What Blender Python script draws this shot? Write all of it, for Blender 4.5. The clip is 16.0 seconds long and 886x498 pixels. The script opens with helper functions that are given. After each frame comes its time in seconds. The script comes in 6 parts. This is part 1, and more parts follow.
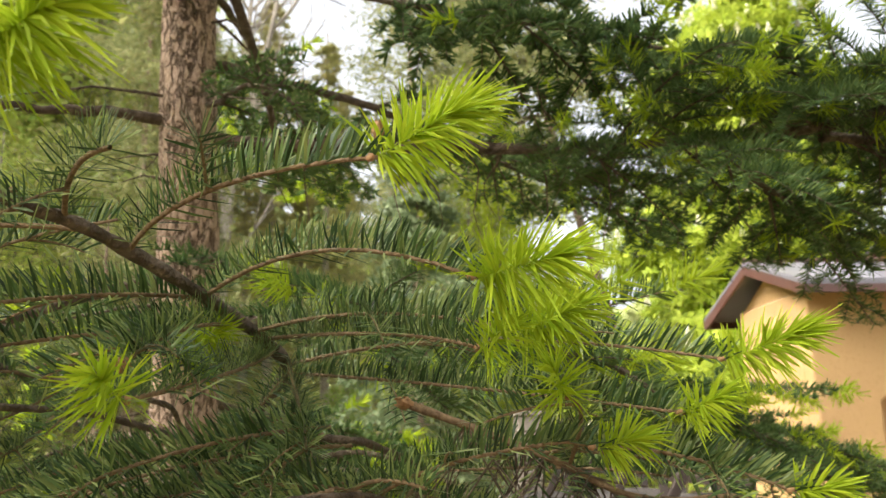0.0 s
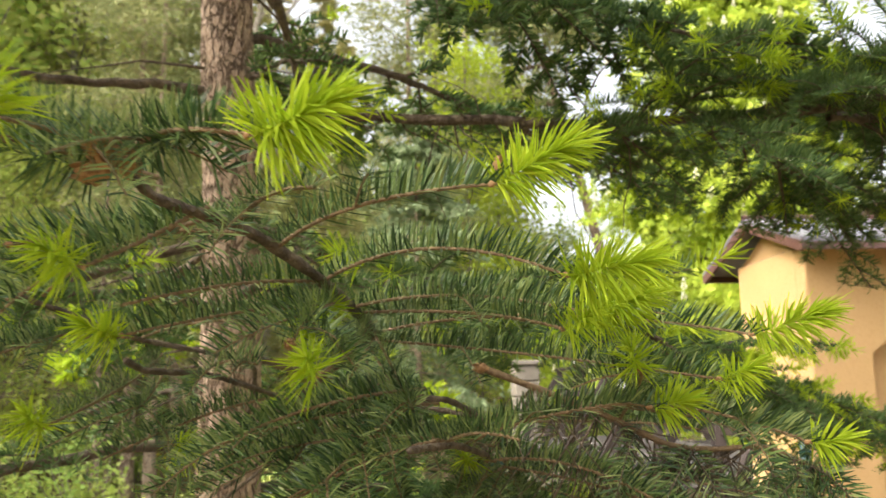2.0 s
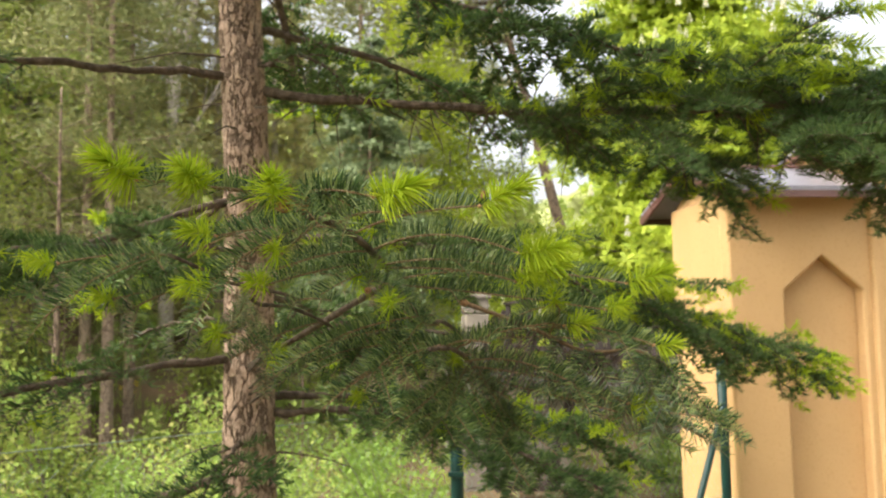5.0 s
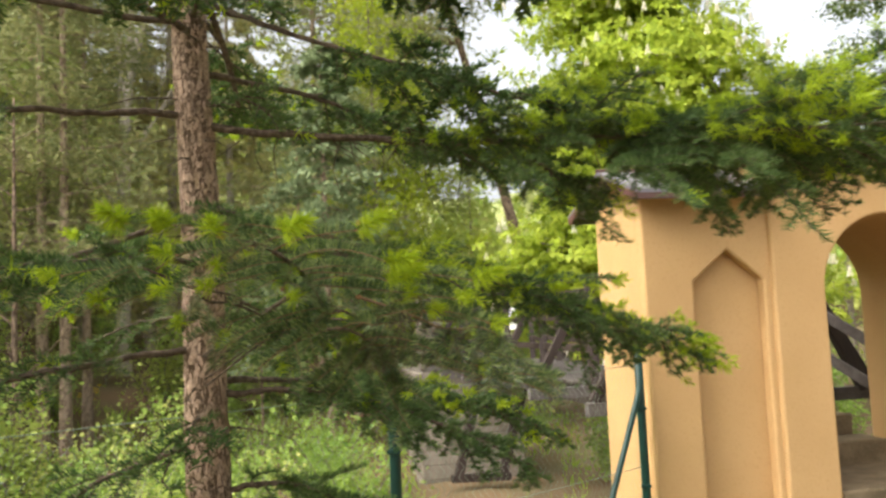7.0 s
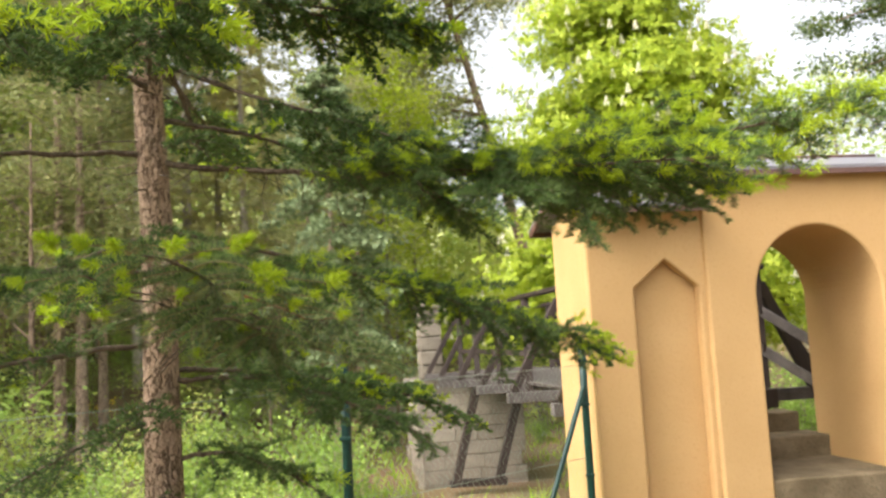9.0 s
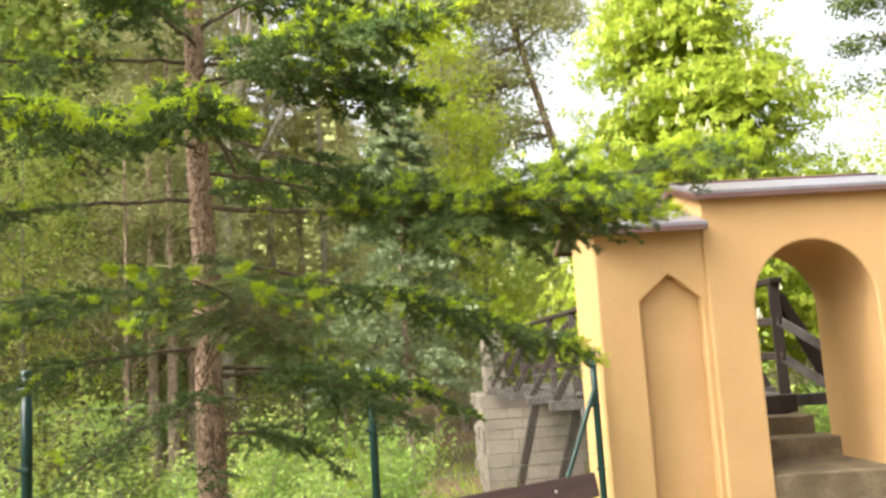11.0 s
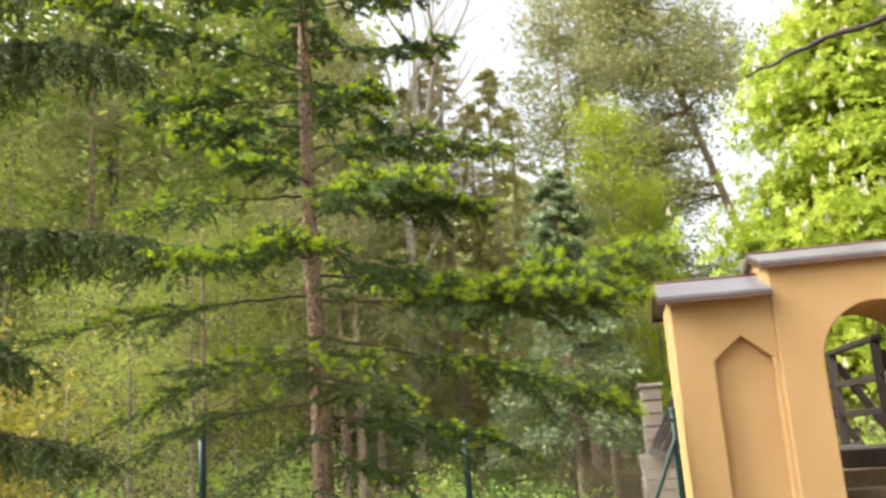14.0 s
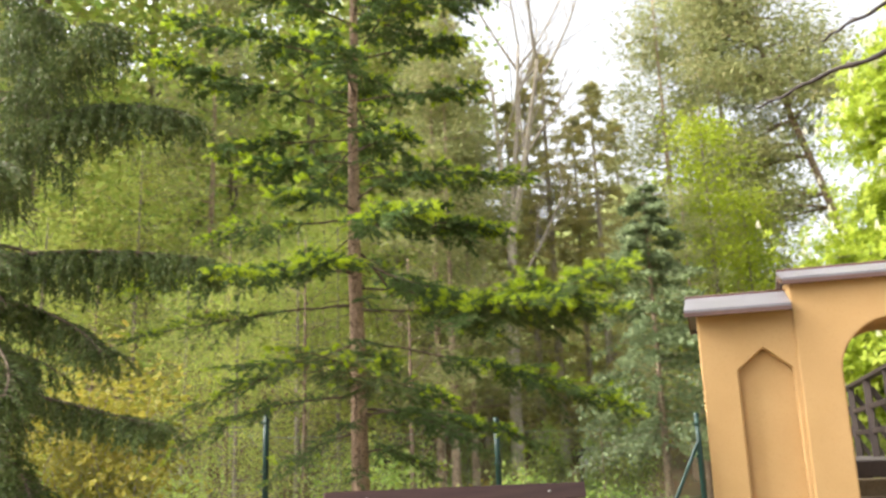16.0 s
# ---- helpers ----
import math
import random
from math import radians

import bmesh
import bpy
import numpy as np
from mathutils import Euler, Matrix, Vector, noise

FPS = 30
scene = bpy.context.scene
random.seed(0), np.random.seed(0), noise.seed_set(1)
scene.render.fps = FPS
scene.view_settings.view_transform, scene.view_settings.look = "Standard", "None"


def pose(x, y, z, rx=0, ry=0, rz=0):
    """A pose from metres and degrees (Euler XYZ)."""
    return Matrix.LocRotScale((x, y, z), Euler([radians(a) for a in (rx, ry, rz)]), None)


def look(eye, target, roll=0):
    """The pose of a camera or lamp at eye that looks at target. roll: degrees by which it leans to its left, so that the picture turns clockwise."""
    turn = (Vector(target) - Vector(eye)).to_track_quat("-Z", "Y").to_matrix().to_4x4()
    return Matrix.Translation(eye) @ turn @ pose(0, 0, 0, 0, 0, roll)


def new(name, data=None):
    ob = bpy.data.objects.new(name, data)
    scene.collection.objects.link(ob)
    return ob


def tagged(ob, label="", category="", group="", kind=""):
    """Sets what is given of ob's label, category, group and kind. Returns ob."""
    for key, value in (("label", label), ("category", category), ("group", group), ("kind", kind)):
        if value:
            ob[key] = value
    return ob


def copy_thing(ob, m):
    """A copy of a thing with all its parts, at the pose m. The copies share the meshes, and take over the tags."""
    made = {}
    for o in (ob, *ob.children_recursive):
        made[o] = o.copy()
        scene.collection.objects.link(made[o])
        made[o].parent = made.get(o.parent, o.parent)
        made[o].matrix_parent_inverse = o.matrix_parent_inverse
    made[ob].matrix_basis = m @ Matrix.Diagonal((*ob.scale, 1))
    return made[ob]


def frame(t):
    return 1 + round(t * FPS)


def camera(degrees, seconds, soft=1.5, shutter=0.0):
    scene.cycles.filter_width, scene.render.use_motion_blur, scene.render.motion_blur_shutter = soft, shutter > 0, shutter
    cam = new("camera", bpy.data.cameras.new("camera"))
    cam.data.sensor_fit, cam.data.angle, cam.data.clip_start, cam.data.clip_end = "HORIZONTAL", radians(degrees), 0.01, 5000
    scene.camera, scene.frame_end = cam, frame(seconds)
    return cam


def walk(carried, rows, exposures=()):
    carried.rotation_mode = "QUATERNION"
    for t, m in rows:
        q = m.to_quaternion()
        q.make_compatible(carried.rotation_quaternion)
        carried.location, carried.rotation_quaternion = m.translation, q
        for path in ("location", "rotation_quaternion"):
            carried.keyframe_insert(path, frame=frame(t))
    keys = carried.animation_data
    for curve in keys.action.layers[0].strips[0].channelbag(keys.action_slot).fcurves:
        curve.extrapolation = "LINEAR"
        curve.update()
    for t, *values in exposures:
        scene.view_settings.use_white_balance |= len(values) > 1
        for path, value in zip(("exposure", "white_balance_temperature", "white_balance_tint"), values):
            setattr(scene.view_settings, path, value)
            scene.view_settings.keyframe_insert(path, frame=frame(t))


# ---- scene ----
cam = camera(54.0, 16.0, 1.35, 0.4)
cam.data.dof.use_dof, cam.data.dof.focus_distance, cam.data.dof.aperture_fstop = True, 0.52, 21.0
METRES, EYE, TILT, LEAN, TURN = 6.5, 1.6, 0.0, 0.0, 12.4
ROWS = [
    (0.0, 0.0, 0.0, 0.0, 0.28, 12.88, 1.23),
    (0.5, -0.0002, -0.0046, 0.0002, 0.11, 12.01, 1.08),
    (1.0, -0.0024, -0.0103, -0.0001, 0.24, 11.35, 1.24),
    (1.5, -0.0056, -0.0137, 0.0009, 0.15, 10.62, 0.9),
    (2.0, -0.0115, -0.0209, 0.0017, -0.05, 9.56, 1.07),
    (2.5, -0.0158, -0.0319, 0.0036, -1.04, 9.18, 0.89),
    (3.0, -0.0198, -0.0459, 0.0031, -2.07, 8.81, 0.97),
    (3.5, -0.0215, -0.0572, 0.0035, -2.16, 7.05, 0.94),
    (4.0, -0.0202, -0.0695, 0.0009, -2.2, 5.96, 0.9),
    (6.5, -0.0291, -0.1607, -0.0012, -5.75, 4.94, 2.27),
    (7.0, -0.008, -0.1863, -0.0052, -5.92, 5.0, 2.68),
    (7.5, 0.0091, -0.2124, -0.0091, -5.79, 5.05, 2.88),
    (8.0, 0.0154, -0.2383, -0.0114, -5.86, 5.77, 2.95),
    (8.5, 0.0281, -0.2695, -0.0157, -5.96, 5.81, 3.0),
    (9.0, 0.052, -0.2963, -0.0191, -4.61, 5.94, 3.16),
    (11.5, 0.1406, -0.489, -0.0444, 1.8, 7.79, 3.79),
    (12.0, 0.1626, -0.529, -0.0504, 3.25, 7.98, 4.01),
    (12.5, 0.203, -0.5585, -0.0562, 7.68, 8.63, 4.12),
    (13.0, 0.2379, -0.5948, -0.057, 9.86, 9.27, 4.34),
    (13.5, 0.261, -0.6316, -0.0641, 11.34, 10.51, 4.12),
    (14.0, 0.302, -0.6646, -0.0699, 14.39, 12.76, 3.89),
    (14.5, 0.3488, -0.6887, -0.0787, 17.39, 13.06, 3.23),
    (15.0, 0.3848, -0.7245, -0.0901, 18.18, 13.16, 2.88),
    (15.5, 0.4225, -0.7576, -0.0917, 19.46, 13.34, 2.59),
    (16.0, 0.468, -0.7847, -0.1024, 21.94, 13.74, 1.86),
]
walk(cam, [(t, pose(0, 0, EYE, TILT, LEAN, TURN) @ pose(METRES * x, METRES * y, METRES * z, 90 + pitch, roll, yaw)) for t, x, y, z, yaw, pitch, roll in ROWS],
     [(0.0, 1.90, 6600, 10), (1.5, 2.03, 6600, 10), (2.4, 2.04, 6600, 10), (3.0, 1.94, 6600, 10), (4.0, 1.90, 6600, 10), (7.0, 1.65, 6600, 10), (9.0, 1.90, 6600, 10), (12.0, 2.10, 6600, 10), (14.2, 1.85, 6600, 10), (15.2, 1.95, 6600, 10), (16.0, 1.98, 6600, 10)])

# ---- light ----
SUN_ELEV, SUN_AZ = 42.0, 124.0   # degrees; azimuth counted from +y towards -x
world = bpy.data.worlds.new("sky")
scene.world = world
world.use_nodes = True
wn, wl = world.node_tree.nodes, world.node_tree.links
wn.clear()
sky = wn.new("ShaderNodeTexSky")
sky.sky_type, sky.sun_disc = "NISHITA", False
sky.sun_elevation, sky.sun_rotation = radians(SUN_ELEV), radians(-SUN_AZ)
sky.air_density, sky.dust_density, sky.ozone_density = 1.0, 6.0, 1.0
haze = wn.new("ShaderNodeHueSaturation")
haze.inputs["Saturation"].default_value = 0.22
wbg = wn.new("ShaderNodeBackground")
wbg.inputs["Strength"].default_value = 0.125
wout = wn.new("ShaderNodeOutputWorld")
wl.new(sky.outputs[0], haze.inputs["Color"])
wl.new(haze.outputs[0], wbg.inputs["Color"])
wl.new(wbg.outputs[0], wout.inputs["Surface"])
sun = new("sun", bpy.data.lights.new("sun", "SUN"))
sun.data.energy, sun.data.angle, sun.data.color = 2.25, radians(75), (1.0, 0.94, 0.83)
sa, se = radians(SUN_AZ), radians(SUN_ELEV)
SUN_DIR = Vector((-math.sin(sa) * math.cos(se), math.cos(sa) * math.cos(se), math.sin(se)))
sun.matrix_world = look(SUN_DIR * 50, (0, 0, 0))

# ---- materials ----


def node_mat(name):
    m = bpy.data.materials.new(name)
    m.use_nodes = True
    nt = m.node_tree
    return m, nt, nt.nodes["Principled BSDF"]


def solid(name, a, b, scale=6.0, fine=60.0, rough=0.7, bump=0.3, depth=0.004, metal=0.0, c=None, stretch=(1, 1, 1), spec=0.4, vary=0.0):
    """Two-scale noise between colours a, b (and stain colour c) with a fine relief."""
    m, nt, p = node_mat(name)
    n, l = nt.nodes, nt.links
    co = n.new("ShaderNodeTexCoord")
    mp = n.new("ShaderNodeMapping")
    mp.inputs["Scale"].default_value = stretch
    l.new(co.outputs["Object"], mp.inputs["Vector"])
    n1, n2 = n.new("ShaderNodeTexNoise"), n.new("ShaderNodeTexNoise")
    n1.inputs["Scale"].default_value, n1.inputs["Detail"].default_value = scale, 5
    n2.inputs["Scale"].default_value, n2.inputs["Detail"].default_value = fine, 6
    for t in (n1, n2):
        l.new(mp.outputs[0], t.inputs["Vector"])
    r1 = n.new("ShaderNodeValToRGB")
    r1.color_ramp.elements[0].position, r1.color_ramp.elements[1].position = 0.35, 0.68
    r1.color_ramp.elements[0].color, r1.color_ramp.elements[1].color = (*a, 1), (*b, 1)
    l.new(n1.outputs["Fac"], r1.inputs["Fac"])
    mx = n.new("ShaderNodeMix")
    mx.data_type = "RGBA"
    r2 = n.new("ShaderNodeValToRGB")
    r2.color_ramp.elements[0].position, r2.color_ramp.elements[1].position = 0.52, 0.72
    l.new(n2.outputs["Fac"], r2.inputs["Fac"])
    sc = n.new("ShaderNodeMath")
    sc.operation = "MULTIPLY"
    sc.inputs[1].default_value = 0.55
    l.new(r2.outputs[0], sc.inputs[0])
    l.new(sc.outputs[0], mx.inputs["Factor"])
    l.new(r1.outputs[0], mx.inputs[6])
    mx.inputs[7].default_value = (*(c or [0.6 * v for v in a]), 1)
    if vary:
        oi, hs, ma = n.new("ShaderNodeObjectInfo"), n.new("ShaderNodeHueSaturation"), n.new("ShaderNodeMath")
        ma.operation = "MULTIPLY_ADD"
        ma.inputs[1].default_value, ma.inputs[2].default_value = 2 * vary, 1 - vary
        l.new(oi.outputs["Random"], ma.inputs[0])
        l.new(ma.outputs[0], hs.inputs["Value"])
        l.new(mx.outputs[2], hs.inputs["Color"])
        l.new(hs.outputs[0], p.inputs["Base Color"])
    else:
        l.new(mx.outputs[2], p.inputs["Base Color"])
    bp = n.new("ShaderNodeBump")
    bp.inputs["Strength"].default_value, bp.inputs["Distance"].default_value = bump, depth
    l.new(n2.outputs["Fac"], bp.inputs["Height"])
    l.new(bp.outputs[0], p.inputs["Normal"])
    p.inputs["Roughness"].default_value, p.inputs["Metallic"].default_value = rough, metal
    p.inputs["Specular IOR Level"].default_value = spec
    return m


def leafy(name, cols, trans=0.35, rough=0.5, spec=0.2, patch=0.0, patch_scale=0.6):
    """Leaf or needle: colour by island along a ramp, part of the light passes through."""
    m, nt, p = node_mat(name)
    n, l = nt.nodes, nt.links
    g = n.new("ShaderNodeNewGeometry")
    ramp = n.new("ShaderNodeValToRGB")
    els = ramp.color_ramp.elements
    els[0].position, els[0].color = 0.0, (*cols[0], 1)
    els[1].position, els[1].color = 1.0, (*cols[-1], 1)
    for i, c in enumerate(cols[1:-1]):
        els.new((i + 1) / (len(cols) - 1)).color = (*c, 1)
    if patch:
        co = n.new("ShaderNodeTexCoord")
        nz = n.new("ShaderNodeTexNoise")
        nz.inputs["Scale"].default_value, nz.inputs["Detail"].default_value = patch_scale, 3
        l.new(co.outputs["Object"], nz.inputs["Vector"])
        a, b, c3 = (n.new("ShaderNodeMath") for _ in range(3))
        a.operation, b.operation, c3.operation = "MULTIPLY_ADD", "MULTIPLY", "ADD"
        a.inputs[1].default_value, a.inputs[2].default_value = 2.4 * patch, 0.5 - 1.2 * patch - 0.5 * (1 - patch)
        b.inputs[1].default_value = 1 - patch
        l.new(nz.outputs["Fac"], a.inputs[0])
        l.new(g.outputs["Random Per Island"], b.inputs[0])
        l.new(a.outputs[0], c3.inputs[0])
        l.new(b.outputs[0], c3.inputs[1])
        l.new(c3.outputs[0], ramp.inputs["Fac"])
    else:
        l.new(g.outputs["Random Per Island"], ramp.inputs["Fac"])
    l.new(ramp.outputs[0], p.inputs["Base Color"])
    p.inputs["Roughness"].default_value, p.inputs["Specular IOR Level"].default_value = rough, spec
    tr = n.new("ShaderNodeBsdfTranslucent")
    l.new(ramp.outputs[0], tr.inputs["Color"])
    mix = n.new("ShaderNodeMixShader")
    mix.inputs[0].default_value = trans
    l.new(p.outputs[0], mix.inputs[1])
    l.new(tr.outputs[0], mix.inputs[2])
    l.new(mix.outputs[0], n["Material Output"].inputs["Surface"])
    return m


def bark_mat(name, a, b, dark, sx, sz, depth):
    """Plated bark: stretched cells give dark furrows."""
    m, nt, p = node_mat(name)
    n, l = nt.nodes, nt.links
    co, mp = n.new("ShaderNodeTexCoord"), n.new("ShaderNodeMapping")
    mp.inputs["Scale"].default_value = (sx, sx, sz)
    l.new(co.outputs["Object"], mp.inputs["Vector"])
    nz = n.new("ShaderNodeTexNoise")
    nz.inputs["Scale"].default_value, nz.inputs["Detail"].default_value = 1.2, 4
    l.new(mp.outputs[0], nz.inputs["Vector"])
    sub, scl, add = (n.new("ShaderNodeVectorMath") for _ in range(3))
    sub.operation, scl.operation, add.operation = "SUBTRACT", "SCALE", "ADD"
    sub.inputs[1].default_value = (0.5, 0.5, 0.5)
    scl.inputs["Scale"].default_value = 2.6
    l.new(nz.outputs["Color"], sub.inputs[0])
    l.new(sub.outputs[0], scl.inputs[0])
    l.new(mp.outputs[0], add.inputs[0])
    l.new(scl.outputs[0], add.inputs[1])
    vo = n.new("ShaderNodeTexVoronoi")
    vo.feature = "DISTANCE_TO_EDGE"
    vo.inputs["Scale"].default_value = 1.0
    vo.inputs["Randomness"].default_value = 1.0
    l.new(add.outputs[0], vo.inputs["Vector"])
    rough_edge = n.new("ShaderNodeMath")
    rough_edge.operation = "MULTIPLY_ADD"
    rough_edge.inputs[1].default_value, rough_edge.inputs[2].default_value = 0.35, -0.15
    l.new(nz.outputs["Fac"], rough_edge.inputs[0])
    dist = n.new("ShaderNodeMath")
    l.new(vo.outputs["Distance"], dist.inputs[0])
    l.new(rough_edge.outputs[0], dist.inputs[1])
    fr = n.new("ShaderNodeValToRGB")
    fr.color_ramp.elements[0].position, fr.color_ramp.elements[1].position = 0.0, 0.16
    l.new(dist.outputs[0], fr.inputs["Fac"])
    fine = n.new("ShaderNodeTexNoise")
    fine.inputs["Scale"].default_value, fine.inputs["Detail"].default_value = 5.0, 8
    l.new(mp.outputs[0], fine.inputs["Vector"])
    r = n.new("ShaderNodeValToRGB")
    r.color_ramp.elements[0].position, r.color_ramp.elements[1].position = 0.3, 0.7
    r.color_ramp.elements[0].color, r.color_ramp.elements[1].color = (*a, 1), (*b, 1)
    l.new(fine.outputs["Fac"], r.inputs["Fac"])
    mx = n.new("ShaderNodeMix")
    mx.data_type = "RGBA"
    l.new(fr.outputs[0], mx.inputs["Factor"])
    mx.inputs[6].default_value = (*dark, 1)
    l.new(r.outputs[0], mx.inputs[7])
    l.new(mx.outputs[2], p.inputs["Base Color"])
    ad = n.new("ShaderNodeMath")
    ad.operation = "MULTIPLY_ADD"
    ad.inputs[1].default_value = 0.35
    l.new(fine.outputs["Fac"], ad.inputs[0])
    l.new(fr.outputs[0], ad.inputs[2])
    bp = n.new("ShaderNodeBump")
    bp.inputs["Strength"].default_value, bp.inputs["Distance"].default_value = 0.9, depth
    l.new(ad.outputs[0], bp.inputs["Height"])
    l.new(bp.outputs[0], p.inputs["Normal"])
    p.inputs["Roughness"].default_value = 0.9
    p.inputs["Specular IOR Level"].default_value = 0.2
    return m


FIR_OLD = leafy("fir_needles", [(0.018, 0.040, 0.012), (0.050, 0.098, 0.028), (0.125, 0.190, 0.052), (0.290, 0.345, 0.120)], 0.20, 0.36, 0.38)
FIR_FAR = leafy("fir_needles_shaded", [(0.038, 0.078, 0.029), (0.078, 0.138, 0.045), (0.140, 0.212, 0.064), (0.225, 0.280, 0.100)], 0.28, 0.5, 0.15, 0.35, 3.0)
FIR_NEW = leafy("new_needles", [(0.275, 0.400, 0.020), (0.368, 0.485, 0.026), (0.465, 0.560, 0.038)], 0.45, 0.5, 0.15)
FIR_TIP = leafy("young_needles", [(0.280, 0.410, 0.021), (0.380, 0.505, 0.027), (0.490, 0.590, 0.038)], 0.45, 0.5, 0.15, 0.3, 3.0)
FIR_TWIG = solid("fir_twig_bark", (0.15, 0.095, 0.05), (0.28, 0.19, 0.1), 220, 700, 0.8, 0.9, 0.002, c=(0.12, 0.07, 0.035))
FIR_LIMB = solid("fir_limb_bark", (0.080, 0.058, 0.038), (0.200, 0.150, 0.105), 45, 220, 0.9, 1.0, 0.008, c=(0.055, 0.040, 0.028))
BUD = solid("bud_scales", (0.27, 0.14, 0.06), (0.44, 0.26, 0.12), 200, 900, 0.6, 0.5, 0.001)
FIR_BARK = bark_mat("fir_trunk_bark", (0.31, 0.21, 0.145), (0.62, 0.46, 0.34), (0.14, 0.095, 0.064), 40, 17, 0.016)
SPRUCE = leafy("spruce_needles", [(0.043, 0.072, 0.024), (0.072, 0.110, 0.033), (0.115, 0.155, 0.047), (0.175, 0.195, 0.062)], 0.25, 0.5, 0.15, 0.3, 2.0)
GREY_BARK = bark_mat("grey_bark", (0.21, 0.175, 0.14), (0.37, 0.32, 0.27), (0.12, 0.10, 0.08), 14, 4, 0.012)
PALE_BARK = bark_mat("pale_grey_bark", (0.36, 0.31, 0.25), (0.56, 0.50, 0.42), (0.22, 0.185, 0.15), 10, 3, 0.012)
PINE_BARK = bark_mat("pine_bark", (0.20, 0.14, 0.10), (0.34, 0.25, 0.18), (0.08, 0.06, 0.045), 8, 3, 0.03)
TAN_BARK = bark_mat("tan_pine_bark", (0.30, 0.225, 0.165), (0.47, 0.36, 0.27), (0.17, 0.125, 0.09), 8, 3, 0.03)
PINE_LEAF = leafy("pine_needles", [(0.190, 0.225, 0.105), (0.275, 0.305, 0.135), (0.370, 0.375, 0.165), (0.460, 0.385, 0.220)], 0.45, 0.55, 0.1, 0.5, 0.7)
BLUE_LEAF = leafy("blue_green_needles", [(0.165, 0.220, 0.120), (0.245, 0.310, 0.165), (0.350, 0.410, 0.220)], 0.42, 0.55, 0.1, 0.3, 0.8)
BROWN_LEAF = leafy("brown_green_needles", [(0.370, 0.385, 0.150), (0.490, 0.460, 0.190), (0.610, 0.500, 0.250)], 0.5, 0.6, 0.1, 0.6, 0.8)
CHESTNUT_LEAF = leafy("chestnut_leaves", [(0.175, 0.250, 0.028), (0.290, 0.380, 0.038), (0.405, 0.490, 0.055), (0.500, 0.565, 0.085)], 0.46, 0.45, 0.15, 0.3, 0.7)
BLOSSOM = leafy("chestnut_blossom", [(0.75, 0.72, 0.58), (0.85, 0.83, 0.72), (0.8, 0.7, 0.55)], 0.3, 0.6, 0.15)
WOOD_LEAF = leafy("spring_leaves", [(0.230, 0.360, 0.095), (0.330, 0.460, 0.115), (0.440, 0.520, 0.135), (0.530, 0.520, 0.175), (0.510, 0.455, 0.240)], 0.50, 0.55, 0.1, 0.85, 0.75)
BIRCH_LEAF = leafy("yellow_spring_leaves", [(0.250, 0.375, 0.085), (0.370, 0.470, 0.110), (0.530, 0.560, 0.135), (0.540, 0.490, 0.200)], 0.50, 0.55, 0.1, 0.85, 0.8)
LIME_LEAF = leafy("lime_spring_leaves", [(0.240, 0.320, 0.035), (0.360, 0.440, 0.045), (0.470, 0.510, 0.070)], 0.6, 0.55, 0.1, 0.7, 0.6)
GREEN_LEAF = leafy("fresh_green_leaves", [(0.140, 0.235, 0.058), (0.220, 0.340, 0.076), (0.320, 0.440, 0.098), (0.420, 0.515, 0.130)], 0.5, 0.5, 0.1, 0.75, 0.8)
YELLOW_LEAF = leafy("golden_leaves", [(0.156, 0.164, 0.028), (0.257, 0.246, 0.039), (0.343, 0.303, 0.055), (0.312, 0.221, 0.066)], 0.45, 0.55, 0.15, 0.4, 1.0)
GRASS = leafy("grass_blades", [(0.125, 0.223, 0.021), (0.223, 0.392, 0.031), (0.336, 0.531, 0.041), (0.447, 0.503, 0.093)], 0.45, 0.5, 0.15, 0.4, 1.2)
DANDELION = leafy("yellow_petals", [(0.75, 0.55, 0.02), (0.85, 0.65, 0.04)], 0.3, 0.6)
PLASTER = solid("ochre_plaster", (0.465, 0.294, 0.132), (0.512, 0.330, 0.154), 1.6, 45, 0.85, 0.45, 0.005, c=(0.425, 0.264, 0.114), spec=0.2)
# brown roof sheet with the sky's grey reflection painted into its base colour
ROOF_SHEEN = solid("brown_sheet_metal_sky_sheen", (0.165, 0.158, 0.178), (0.21, 0.202, 0.225), 3, 70, 0.30, 0.08, 0.001, spec=0.6)
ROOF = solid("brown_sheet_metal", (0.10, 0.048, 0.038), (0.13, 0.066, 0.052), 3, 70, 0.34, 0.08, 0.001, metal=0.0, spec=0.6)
STEP_STONE = solid("worn_step_stone", (0.095, 0.070, 0.038), (0.185, 0.140, 0.085), 4, 34, 0.92, 0.9, 0.012, c=(0.062, 0.060, 0.026))
WALL_STONE = solid("grey_wall_stone", (0.17, 0.145, 0.115), (0.26, 0.225, 0.18), 2, 26, 0.9, 0.7, 0.012, c=(0.11, 0.095, 0.076), vary=0.10)
MORTAR = solid("mortar", (0.13, 0.113, 0.094), (0.17, 0.15, 0.126), 8, 60, 0.95, 0.6, 0.006)
DARK_WOOD = solid("dark_stained_timber", (0.025, 0.017, 0.014), (0.048, 0.033, 0.028), 5, 60, 0.6, 0.4, 0.003, stretch=(1, 1, 0.25))
GREY_WOOD = solid("weathered_timber", (0.07, 0.06, 0.056), (0.125, 0.11, 0.103), 6, 50, 0.8, 0.5, 0.003)
BENCH_WOOD = solid("brown_bench_varnish", (0.05, 0.024, 0.022), (0.078, 0.038, 0.034), 4, 80, 0.42, 0.25, 0.0015, c=(0.10, 0.055, 0.05), stretch=(0.5, 0.5, 6))
